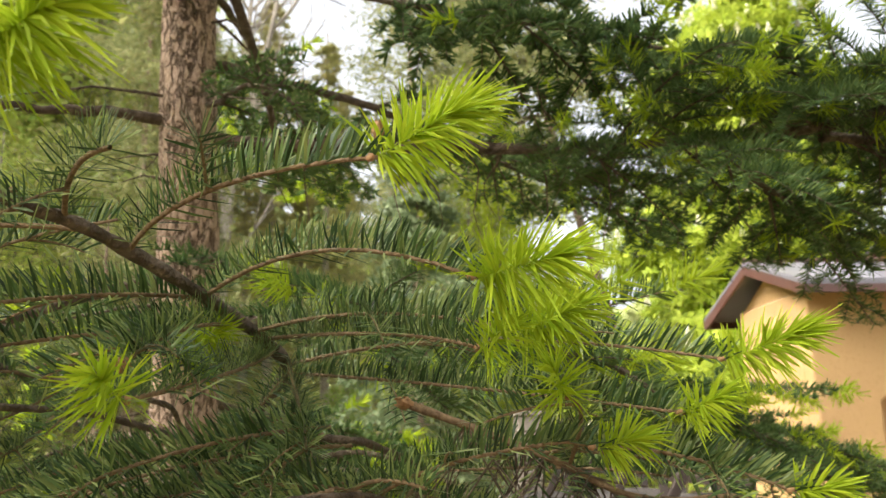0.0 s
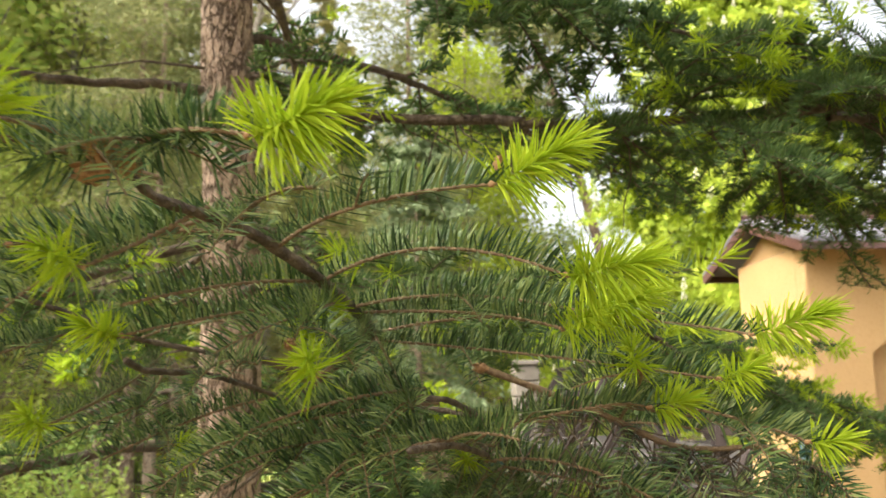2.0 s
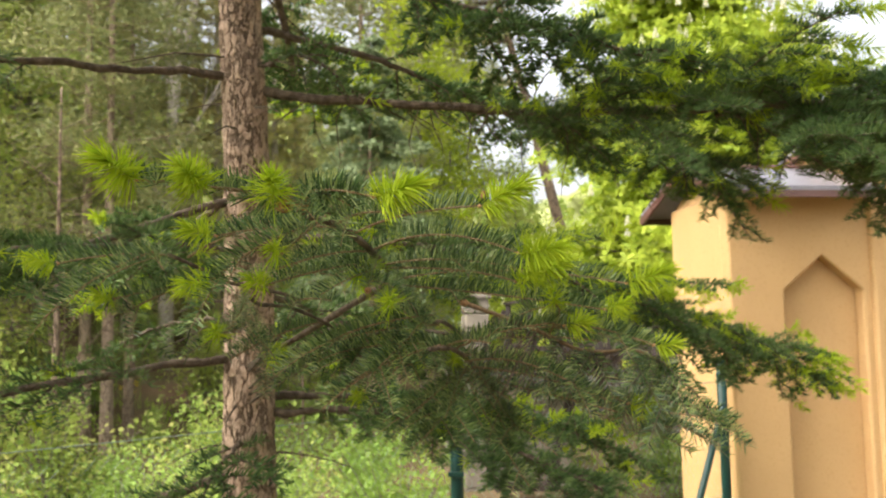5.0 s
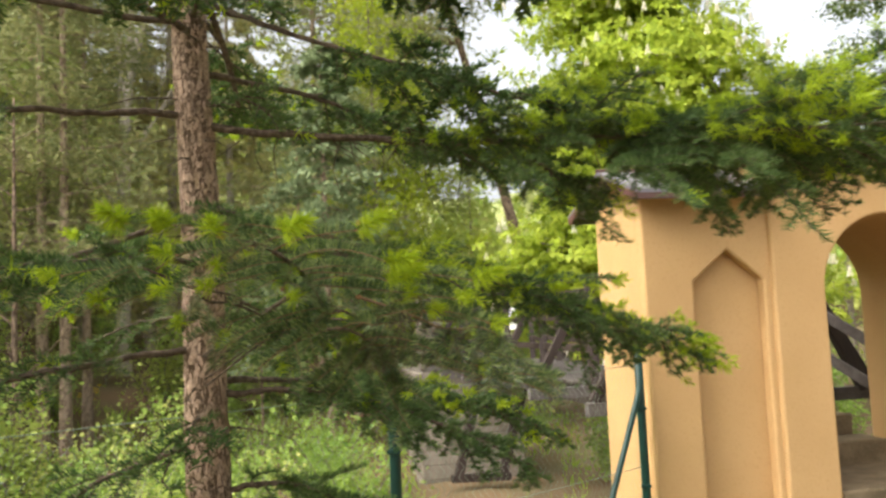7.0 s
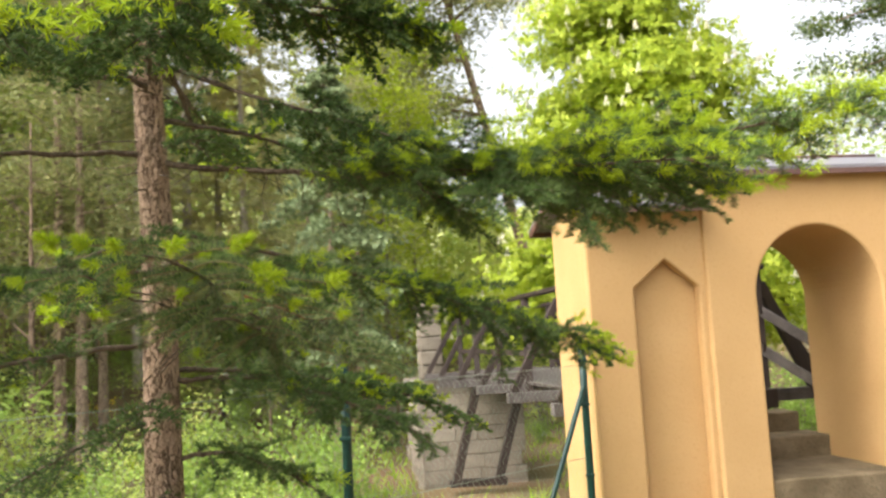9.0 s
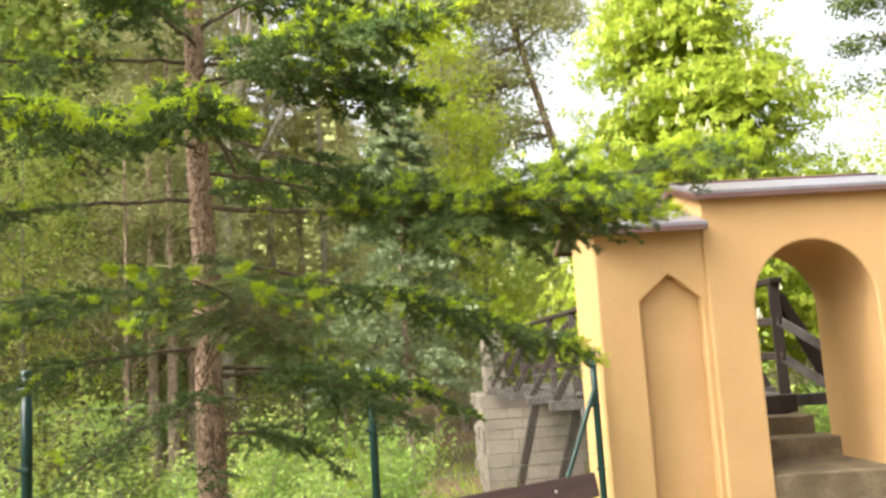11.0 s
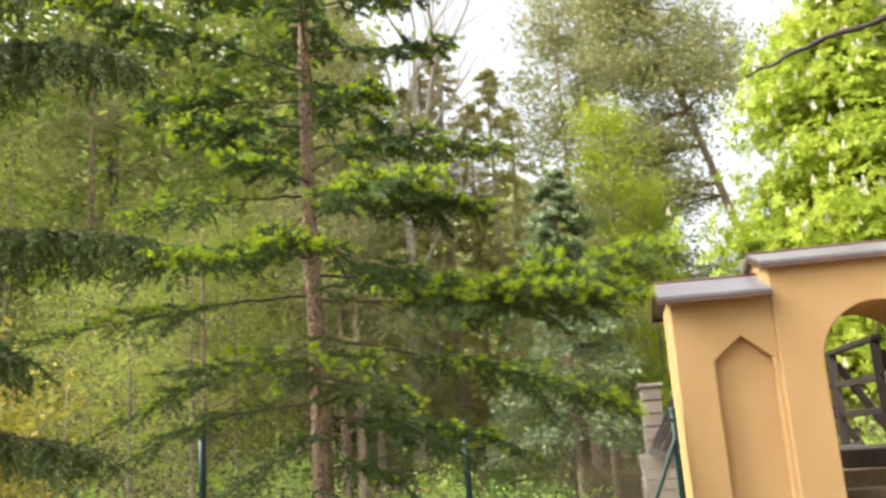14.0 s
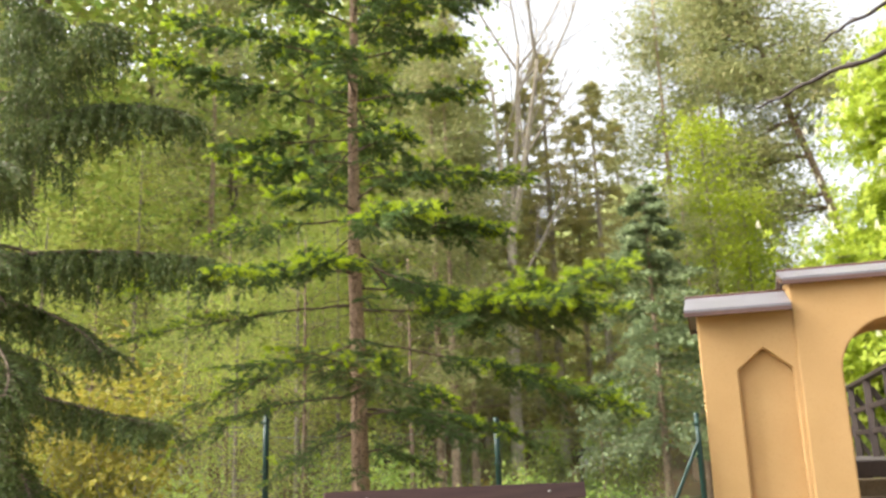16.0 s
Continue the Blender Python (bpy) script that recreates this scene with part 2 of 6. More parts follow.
STEEL = solid("zinc_bolt", (0.35, 0.34, 0.33), (0.5, 0.48, 0.46), 30, 300, 0.4, 0.1, 0.0005, metal=1.0)
CAST = solid("dark_cast_iron", (0.03, 0.03, 0.032), (0.05, 0.05, 0.05), 12, 120, 0.55, 0.3, 0.001)
POST_GREEN = solid("dark_green_coating", (0.004, 0.030, 0.024), (0.006, 0.042, 0.033), 14, 160, 0.4, 0.08, 0.0006)
WIRE = solid("green_grey_wire", (0.2, 0.26, 0.2), (0.28, 0.33, 0.27), 30, 200, 0.5, 0.05, 0.0005)
SOIL = solid("soil_and_litter", (0.165, 0.096, 0.055), (0.125, 0.106, 0.046), 0.5, 22, 0.95, 0.9, 0.03, c=(0.10, 0.110, 0.036))
ORANGE_NET = solid("orange_barrier_net", (0.62, 0.16, 0.04), (0.70, 0.22, 0.06), 5, 50, 0.7, 0.1, 0.001)
BOARD_WHITE = solid("white_board", (0.70, 0.71, 0.72), (0.80, 0.80, 0.80), 4, 60, 0.5, 0.05, 0.001)

HILL_WOOD = solid("distant_wood", (0.22, 0.25, 0.1), (0.34, 0.37, 0.14), 0.16, 1.1, 0.95, 1.0, 0.6, c=(0.19, 0.20, 0.085), spec=0.05)

# ---- builders ----
RNG = np.random.default_rng(7)


def quad_mesh(name, V, F, material, smooth=False):
    """A mesh of quads from arrays."""
    me = bpy.data.meshes.new(name)
    V, F = np.asarray(V, np.float32).reshape(-1, 3), np.asarray(F, np.int32).reshape(-1, 4)
    me.vertices.add(len(V))
    me.vertices.foreach_set("co", V.ravel())
    me.loops.add(F.size)
    me.loops.foreach_set("vertex_index", F.ravel())
    me.polygons.add(len(F))
    me.polygons.foreach_set("loop_start", np.arange(0, F.size, 4, dtype=np.int32))
    if smooth:
        me.polygons.foreach_set("use_smooth", np.ones(len(F), bool))
    me.update(calc_edges=True)
    me.materials.append(material)
    return me


def merge(parts):
    """Joins (V, F) pairs into one."""
    Vs, Fs, k = [], [], 0
    for V, F in parts:
        V = np.asarray(V, float).reshape(-1, 3)
        Vs.append(V)
        Fs.append(np.asarray(F, int).reshape(-1, 4) + k)
        k += len(V)
    return np.concatenate(Vs), np.concatenate(Fs)


def child(name, me, parent, label="", kind=""):
    ob = new(name, me)
    ob.parent = parent
    if label or kind:
        tagged(ob, label, kind=kind)
    return ob


def root(name, at, label, category, group="", kind=""):
    ob = new(name)
    ob.location = at
    ob.empty_display_size = 0.2
    return tagged(ob, label, category, group, kind)


def part(name, bm, material, parent, label=""):
    me = bpy.data.meshes.new(name)
    bm.to_mesh(me)
    bm.free()
    me.materials.append(material)
    return child(name, me, parent, label)


def unit(A):
    A = np.asarray(A, float)
    return A / np.maximum(np.linalg.norm(A, axis=-1, keepdims=True), 1e-9)


def side_frame(T, up=(0, 0, 1)):
    """For tangents T: the nearest-to-up normal N and the side S."""
    T = unit(T)
    U = np.broadcast_to(np.asarray(up, float), T.shape)
    S = np.cross(T, U)
    bad = np.linalg.norm(S, axis=-1) < 0.05
    S[bad] = np.cross(T[bad], np.array([1.0, 0.2, 0]))
    S = unit(S)
    return T, np.cross(S, T), S


def tube(path, radii, sides=8):
    """A tube along a polyline, closed by a pinched end."""
    P = np.asarray(path, float)
    T, N, S = side_frame(np.gradient(P, axis=0))
    a = np.arange(sides) * 2 * np.pi / sides
    R = np.asarray(radii, float)[:, None, None]
    V = P[:, None] + R * (np.cos(a)[None, :, None] * N[:, None] + np.sin(a)[None, :, None] * S[:, None])
    k = len(P)
    i, j = np.meshgrid(np.arange(k - 1), np.arange(sides), indexing="ij")
    F = np.stack([i * sides + j, i * sides + (j + 1) % sides, (i + 1) * sides + (j + 1) % sides, (i + 1) * sides + j], -1).reshape(-1, 4)
    V = V.reshape(-1, 3)
    tip = np.concatenate([V, P[-1:]])
    b, c = (k - 1) * sides, len(V)
    F2 = [[b + 2 * q, b + 2 * q + 1, b + (2 * q + 2) % sides, c] for q in range(sides // 2)]
    return tip, np.concatenate([F, F2])


def bez(p0, p1, p2, n):
    t = np.linspace(0, 1, n)[:, None]
    return (1 - t) ** 2 * np.asarray(p0, float) + 2 * t * (1 - t) * np.asarray(p1, float) + t ** 2 * np.asarray(p2, float)


def twig_tubes(A, B, C, r0, r1, sides=3, steps=4):
    """Thin tubes along many quadratic curves at once."""
    t = np.linspace(0, 1, steps)[None, :, None]
    P = (1 - t) ** 2 * A[:, None] + 2 * t * (1 - t) * B[:, None] + t ** 2 * C[:, None]
    T, N, S = side_frame(np.gradient(P, axis=1))
    a = np.arange(sides) * 2 * np.pi / sides
    R = (r0[:, None] + (r1 - r0)[:, None] * t[0, :, 0][None])[:, :, None, None]
    V = P[:, :, None] + R * (np.cos(a)[:, None] * N[:, :, None] + np.sin(a)[:, None] * S[:, :, None])
    n = len(A)
    q, i, j = np.meshgrid(np.arange(n), np.arange(steps - 1), np.arange(sides), indexing="ij")
    o = q * steps * sides
    F = np.stack([o + i * sides + j, o + i * sides + (j + 1) % sides, o + (i + 1) * sides + (j + 1) % sides, o + (i + 1) * sides + j], -1)
    return V.reshape(-1, 3), F.reshape(-1, 4)


def blades(P, D, L, W, side, bend=None):
    """Blades at P along D, length L, width W, across side; two segments when bent."""
    n = len(P)
    L, W = np.broadcast_to(L, n)[:, None], np.broadcast_to(W, n)[:, None] * 0.5
    S = unit(side - D * np.sum(side * D, -1, keepdims=True))
    if bend is None:
        E = P + D * L
        V = np.stack([P - S * W, P + S * W, E + S * W * 0.45, E - S * W * 0.45], 1)
        F = np.arange(4 * n).reshape(n, 4)
        return V.reshape(-1, 3), F
    M = P + D * L * 0.55 + bend * L * 0.12
    E = P + D * L * 0.97 + bend * L * 0.42
    V = np.stack([P - S * W * 0.7, P + S * W * 0.7, M + S * W, M - S * W, E + S * W * 0.3, E - S * W * 0.3], 1)
    o = np.arange(n)[:, None] * 6
    F = np.concatenate([o + np.array([[0, 1, 2, 3]]), o + np.array([[3, 2, 4, 5]])])
    return V.reshape(-1, 3), F


def needles_along(A, B, C, density, length, width, spread=115.0, lean=62.0, s0=0.06, bent=True, gravity=0.25, rng=RNG):
    """Needles along quadratic twigs, combed to the sides and upwards."""
    Lt = np.linalg.norm(C - A, axis=1)
    m = np.maximum((Lt * density).astype(int), 3)
    k = np.repeat(np.arange(len(A)), m)
    n = len(k)
    t = (s0 + (1 - s0) * rng.random(n))[:, None]
    P = (1 - t) ** 2 * A[k] + 2 * t * (1 - t) * B[k] + t ** 2 * C[k]
    T, N, S = side_frame(2 * (1 - t) * (B[k] - A[k]) + 2 * t * (C[k] - B[k]))
    phi = np.radians(rng.uniform(-spread, spread, n))[:, None]
    al = np.radians(lean + rng.normal(0, 9, n))[:, None]
    rad = N * np.cos(phi) + S * np.sin(phi)
    D = T * np.cos(al) + rad * np.sin(al)
    L = length * (0.72 + 0.4 * rng.random(n)) * np.clip(1.25 - 0.35 * t[:, 0], 0.6, 1.1)
    bend = T * 0.5 - np.array([0, 0, gravity]) + rng.normal(0, 0.09, (n, 3)) if bent else None
    return blades(P, unit(D), L, width * (0.8 + 0.4 * rng.random(n)), T + rng.normal(0, 0.25, (n, 3)), bend)


def combed(A, B, C, per_row, length, width, rows, rng=RNG, droop=0.04):
    """Needles in even rows along twigs; rows: (degrees from upright, lean, share of the full spacing)."""
    Ps, Ds, Ls, Ts = [], [], [], []
    for i in range(len(A)):
        n0 = np.linalg.norm(B[i] - A[i]) + np.linalg.norm(C[i] - B[i])
        for phi0, lean, share in rows:
            m = max(int(n0 * per_row * share), 2)
            t = np.clip((np.arange(m) + 0.6 + rng.normal(0, 0.22, m)) / m, 0.02, 1)[:, None]
            P = (1 - t) ** 2 * A[i] + 2 * t * (1 - t) * B[i] + t ** 2 * C[i]
            T, N, S = side_frame(2 * (1 - t) * (B[i] - A[i]) + 2 * t * (C[i] - B[i]))
            ph = np.radians(phi0 + rng.normal(0, 6, m))[:, None]
            al = np.radians(lean + rng.normal(0, 5, m) - 10 * t[:, 0] ** 3)[:, None]
            Ps.append(P)
            Ds.append(unit(T * np.cos(al) + (N * np.cos(ph) + S * np.sin(ph)) * np.sin(al)))
            Ls.append(length * rng.uniform(0.88, 1.08, m) * np.clip(0.55 + 2.2 * t[:, 0], 0, 1) * np.clip(3.2 - 2.5 * t[:, 0], 0.75, 1))
            Ts.append(T)
    P, D, L, T = (np.concatenate(v) for v in (Ps, Ds, Ls, Ts))
    n = len(P)
    bend = T * rng.uniform(0.05, 0.30, (n, 1)) - np.array([0, 0, droop]) + rng.normal(0, 0.04, (n, 3))
    return blades(P, D, L, width * rng.uniform(0.85, 1.15, n), T + rng.normal(0, 0.18, (n, 3)), bend)


def tufts(P, T, count, length, width, reach, open_=(25, 78), bent=True, gravity=0.5, rng=RNG):
    """New growth: a brush of soft needles round a short shoot at each P."""
    n = len(P) * count
    k = np.repeat(np.arange(len(P)), count)
    Tt, N, S = side_frame(T[k])
    s = rng.random(n)
    phi = rng.uniform(0, 2 * np.pi, n)[:, None]
    al = np.radians(open_[1] + (open_[0] - open_[1]) * s ** 1.5 + rng.normal(0, 8, n))[:, None]
    D = Tt * np.cos(al) + (N * np.cos(phi) + S * np.sin(phi)) * np.sin(al)
    rl = np.broadcast_to(reach, len(P))[k]
    B = P[k] + Tt * (s * rl)[:, None]
    bend = np.array([0, 0, -1.0]) * gravity * rng.random((n, 1)) + rng.normal(0, 0.1, (n, 3)) if bent else None
    return blades(B, unit(D), length * (0.75 + 0.45 * rng.random(n)), width * (0.8 + 0.4 * rng.random(n)), Tt + rng.normal(0, 0.3, (n, 3)), bend)


def box_bm(sx, sy, sz, bevel=0.0, at=(0, 0, 0), segs=2):
    bm = bmesh.new()
    bmesh.ops.create_cube(bm, size=1.0, matrix=Matrix.Translation(at) @ Matrix.Diagonal((sx, sy, sz, 1)))
    if bevel:
        bmesh.ops.bevel(bm, geom=bm.edges[:], offset=bevel, segments=segs, affect="EDGES", profile=0.6)
    return bm


def beam(name, a, b, w, h, material, parent, bevel=0.006, label="", up=(0, 0, 1)):
    """A squared timber from a to b."""
    a, b = Vector(a), Vector(b)
    d = b - a
    x = d.normalized()
    y = Vector(up).cross(x)
    y = y.normalized() if y.length > 1e-4 else Vector((0, 1, 0))
    z = x.cross(y)
    bm = box_bm(d.length, w, h, bevel)
    m = Matrix((x, y, z)).transposed().to_4x4()
    m.translation = (a + b) / 2
    bm.transform(m)
    return part(name, bm, material, parent, label)


def pole(name, a, b, r, material, parent, sides=12, label="", r2=None):
    P = np.linspace(np.array(a, float), np.array(b, float), 5)
    V, F = tube(P, np.linspace(r, r2 or r, 5), sides)
    return child(name, quad_mesh(name, V, F, material, True), parent, label)


# ---- ground ----
GATE = Vector((0.988, 5.355, 0))
TH = radians(16.5)
GU, GV = Vector((math.cos(TH), math.sin(TH), 0)), Vector((-math.sin(TH), math.cos(TH), 0))
FENCE_C, FENCE_D = np.array([0.886, 5.305]), unit(np.array([1.52, 1.79]))


def smooth(a, b, x):
    t = np.clip((x - a) / (b - a), 0, 1)
    return t * t * (3 - 2 * t)


def ground_z(x, y):
    """Height of the ground: a gentle slope on the path, a dip beyond the fence, a wooded hill behind."""
    x, y = np.asarray(x, float), np.asarray(y, float)
    z = -0.10 + 0.105 * np.clip(y, -12, 1.5) * smooth(1.5, -1, y) + 0.0 * x
    off = (y - FENCE_C[1]) * FENCE_D[0] - (x - FENCE_C[0]) * FENCE_D[1]
    z = z - 1.0 * smooth(0.5, 5.0, off) - 0.6 * smooth(2.5, 6.0, (x - 0.988) * GV.x + (y - 5.355) * GV.y)
    d = np.hypot(x - 2, y + 3)
    az = np.degrees(np.arctan2(2 - x, y + 3))
    hill = smooth(24, 75, d) * (4 + 9 * smooth(15, 45, az))
    return z + hill + 0.6 * smooth(20, 34, d) + 0.04 * np.sin(x * 1.7 + 0.6 * y) + 0.03 * np.sin(y * 2.3 - x)


def ground_sheet():
    g = np.concatenate([-np.geomspace(900, 14, 22), np.linspace(-13, 13, 105), np.geomspace(14, 900, 22)])
    X, Y = np.meshgrid(g + 0.0, g + 6.0, indexing="ij")
    Z = ground_z(X, Y) + RNG.normal(0, 0.008, X.shape)
    n = len(g)
    i, j = np.meshgrid(np.arange(n - 1), np.arange(n - 1), indexing="ij")
    F = np.stack([i * n + j, (i + 1) * n + j, (i + 1) * n + j + 1, i * n + j + 1], -1).reshape(-1, 4)
    ob = new("ground", quad_mesh("ground", np.stack([X, Y, Z], -1), F, SOIL, True))
    return tagged(ob, "brown forest soil with leaf litter and grass", "ground", kind="structure")


ground_sheet()

# ---- the gate ----


def gw(u, v, z=0.0):
    """Gate coordinates (along the front, away from the viewer, up) to the world."""
    return GATE + GU * u + GV * v + Vector((0, 0, z))


def prism(bm, outline, holes, v0, v1):
    """A slab between v0 and v1 with outline and holes given as (u, z) loops."""
    from mathutils.geometry import tessellate_polygon
    loops = [outline] + holes
    tris = tessellate_polygon([[Vector((u, z, 0)) for u, z in lp] for lp in loops])
    flat = [p for lp in loops for p in lp]
    fr = [bm.verts.new(gw(u, v0, z)) for u, z in flat]
    bk = [bm.verts.new(gw(u, v1, z)) for u, z in flat]
    for a, b, c in tris:
        bm.faces.new((fr[a], fr[b], fr[c]))
        bm.faces.new((bk[c], bk[b], bk[a]))
    k = 0
    for lp in loops:
        for i in range(len(lp)):
            a, b = k + i, k + (i + 1) % len(lp)
            bm.faces.new((fr[a], bk[a], bk[b], fr[b]))
        k += len(lp)
    bmesh.ops.recalc_face_normals(bm, faces=bm.faces[:])


def gable_roof(parent, u0, u1, v0, v1, ze, zr, th=0.035):
    """Two thin sheet-metal slopes with turned-down edges and a ridge roll."""
    vm = (v0 + v1) / 2
    for side, (va, vb) in enumerate(((v0, vm), (v1, vm))):
        bm = bmesh.new()
        c = [gw(u0, va, ze), gw(u1, va, ze), gw(u1, vb, zr), gw(u0, vb, zr)]
        top = [bm.verts.new(p) for p in c]
        bot = [bm.verts.new(p - Vector((0, 0, th))) for p in c]
        bm.faces.new(top)
        bm.faces.new(bot[::-1])
        for i in range(4):
            bm.faces.new((top[i], bot[i], bot[(i + 1) % 4], top[(i + 1) % 4]))
        bmesh.ops.recalc_face_normals(bm, faces=bm.faces[:])
        bmesh.ops.bevel(bm, geom=bm.edges[:], offset=0.006, segments=2, affect="EDGES")
        # slopes carry the painted sky sheen, edges keep the plain brown
        part("roof_sheet", bm, ROOF_SHEEN, parent)
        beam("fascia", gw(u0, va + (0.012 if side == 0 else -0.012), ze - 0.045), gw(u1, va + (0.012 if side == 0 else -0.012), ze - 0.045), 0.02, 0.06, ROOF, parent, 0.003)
    for ue in (u0 + 0.012, u1 - 0.012):
        for va in (v0 + 0.02, v1 - 0.02):
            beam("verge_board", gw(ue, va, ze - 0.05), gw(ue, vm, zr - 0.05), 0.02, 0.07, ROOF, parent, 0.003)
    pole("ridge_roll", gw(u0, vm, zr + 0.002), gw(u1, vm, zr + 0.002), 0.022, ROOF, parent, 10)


gate = root("gateway", gw(2, 0.5, -0.2), "ochre plastered gateway with round arch, niche and brown metal roofs", "gateway", kind="structure")
GI = Matrix.Translation(-gate.location)


def gpart(name, bm, material, bevel=0.0, segs=2):
    if bevel:
        es = [e for e in bm.edges if len(e.link_faces) == 2 and e.calc_face_angle(0) > 0.5]
        bmesh.ops.bevel(bm, geom=es, offset=bevel, segments=segs, affect="EDGES", profile=0.5)
    for f in bm.faces:
        f.smooth = False
    bm.transform(GI)
    return part(name, bm, material, gate)


ARC_C, ARC_R, SPRING = 2.005, 0.575, 1.70
arch = [(ARC_C - ARC_R, -0.6)] + [(ARC_C - ARC_R * math.cos(a), SPRING + ARC_R * math.sin(a)) for a in np.linspace(0, math.pi, 33)] + [(ARC_C + ARC_R, -0.6)]
bm = bmesh.new()
outer = [(1.0, -0.7)] + [(ARC_C - ARC_R, -0.7)] + arch[1:-1] + [(ARC_C + ARC_R, -0.7), (3.035, -0.7), (3.035, 2.74), (1.0, 2.74)]
prism(bm, outer, [], -0.045, 1.17)
gpart("arch_wall", bm, PLASTER, 0.022, 3)


def niche_pillar(ua, ub, n0, n1):
    mid = (n0 + n1) / 2
    hole = [(n0, -0.09), (n1, -0.09), (n1, 1.80), (mid, 2.035), (n0, 1.80)]
    b = bmesh.new()
    prism(b, [(ua, -0.7), (ub, -0.7), (ub, 2.46), (ua, 2.46)], [hole], 0.0, 0.115)
    gpart("pillar_face", b, PLASTER, 0.020, 3)
    b = bmesh.new()
    prism(b, [(ua + 0.002, -0.7), (ub - 0.002, -0.7), (ub - 0.002, 2.46), (ua + 0.002, 2.46)], [], 0.111, 0.96)
    gpart("pillar_body", b, PLASTER, 0.014, 2)
    b = bmesh.new()
    c = [gw(n0 + .005, 0.005, -0.09), gw(n1 - .005, 0.005, -0.09), gw(n1 - .005, 0.109, -0.055), gw(n0 + .005, 0.109, -0.055), gw(n1 - .005, 0.109, -0.09), gw(n0 + .005, 0.109, -0.09)]
    vs = [b.verts.new(p) for p in c]
    for ids in ((0, 1, 2, 3), (0, 5, 4, 1), (1, 4, 2), (0, 3, 5)):
        b.faces.new([vs[i] for i in ids])
    bmesh.ops.recalc_face_normals(b, faces=b.faces[:])
    gpart("niche_sill", b, PLASTER)
    b = bmesh.new()
    prism(b, [(ua + 0.01, 2.44), (ub - 0.01, 2.44), (ub - 0.01, 2.46), (ua + 0.01, 2.46)], [], 0.01, 0.95)
    gpart("roof_soffit", b, ROOF)
    for ue in (ua + 0.03, ub - 0.05):
        b = bmesh.new()
        vs = [b.verts.new(gw(uu, vv, zz)) for uu in (ue, ue + 0.02) for vv, zz in ((0.0, 2.455), (0.96, 2.455), (0.50, 2.66))]
        for ids in ((0, 1, 2), (5, 4, 3), (0, 3, 4, 1), (1, 4, 5, 2), (2, 5, 3, 0)):
            b.faces.new([vs[i] for i in ids])
        bmesh.ops.recalc_face_normals(b, faces=b.faces[:])
        gpart("gable_infill", b, PLASTER)


niche_pillar(-0.012, 1.04, 0.378, 0.945)
niche_pillar(2.995, 4.03, 3.09, 3.63)
gtop = root("gate_roof_group", (0, 0, 0), "brown sheet metal roof", "roof")
for args in ((-0.13, 0.992, -0.24, 1.32, 2.475, 2.735), (3.042, 4.16, -0.24, 1.32, 2.475, 2.735), (0.93, 3.09, -0.16, 1.33, 2.765, 2.975)):
    gable_roof(gtop, *args)
for ob in list(gtop.children):
    ob.parent = gate
    ob.matrix_parent_inverse = Matrix.Translation(-gate.location)
bpy.data.objects.remove(gtop)
for ue in (1.0, 3.0):
    b = bmesh.new()
    vs = [b.verts.new(gw(uu, vv, zz)) for uu in (ue - 0.005, ue + 0.015) for vv, zz in ((-0.04, 2.735), (1.16, 2.735), (0.58, 2.915))]
    for ids in ((0, 1, 2), (5, 4, 3), (0, 3, 4, 1), (1, 4, 5, 2), (2, 5, 3, 0)):
        b.faces.new([vs[i] for i in ids])
    bmesh.ops.recalc_face_normals(b, faces=b.faces[:])
    gpart("gable_infill", b, PLASTER)

# ---- steps through the arch ----


def stone_step(u0, u1, v0, v1, z0, z1, label):
    st = root("stone_step", gw((u0 + u1) / 2, (v0 + v1) / 2, z0), label, "step", "steps behind the arch", "structure")
    b = box_bm(u1 - u0, v1 - v0, z1 - z0, 0.022, (0, 0, (z1 - z0) / 2), 3)
    bmesh.ops.subdivide_edges(b, edges=[e for e in b.edges if e.calc_length() > 0.3], cuts=6, use_grid_fill=True)
    for v in b.verts:
        v.co += Vector((noise.noise(v.co * 3.1 + Vector((u0, v0, z1))), noise.noise(v.co * 3.7 + Vector((z1, 2, 0))), 0.7 * noise.noise(v.co * 4.3))) * 0.014
    b.transform(Matrix.Rotation(TH, 4, "Z"))
    part("slab", b, STEP_STONE, st)


stone_step(1.43, 2.59, -0.32, 0.02, -0.42, -0.06, "worn brown stone step below the arch")
stone_step(1.43, 2.59, -0.06, 1.00, -0.42, 0.185, "worn brown stone threshold under the arch")
stone_step(1.40, 2.62, 0.96, 1.38, -0.5, 0.385, "worn stone step with mossy edge")
stone_step(1.30, 2.52, 1.34, 1.76, -0.5, 0.575, "worn stone step with mossy edge")

# ---- footbridge behind the gate ----
bridge = root("footbridge", gw(1.7, 7, -1.2), "dark timber footbridge with outrigger braced railings on stone", "bridge", kind="structure")
bridge_inv = Matrix.Translation(-bridge.location)


def bb(name, a, b, w, h, material, label=""):
    o = beam(name, gw(*a), gw(*b), w, h, material, bridge, 0.008, label)
    o.matrix_parent_inverse = bridge_inv
    return o


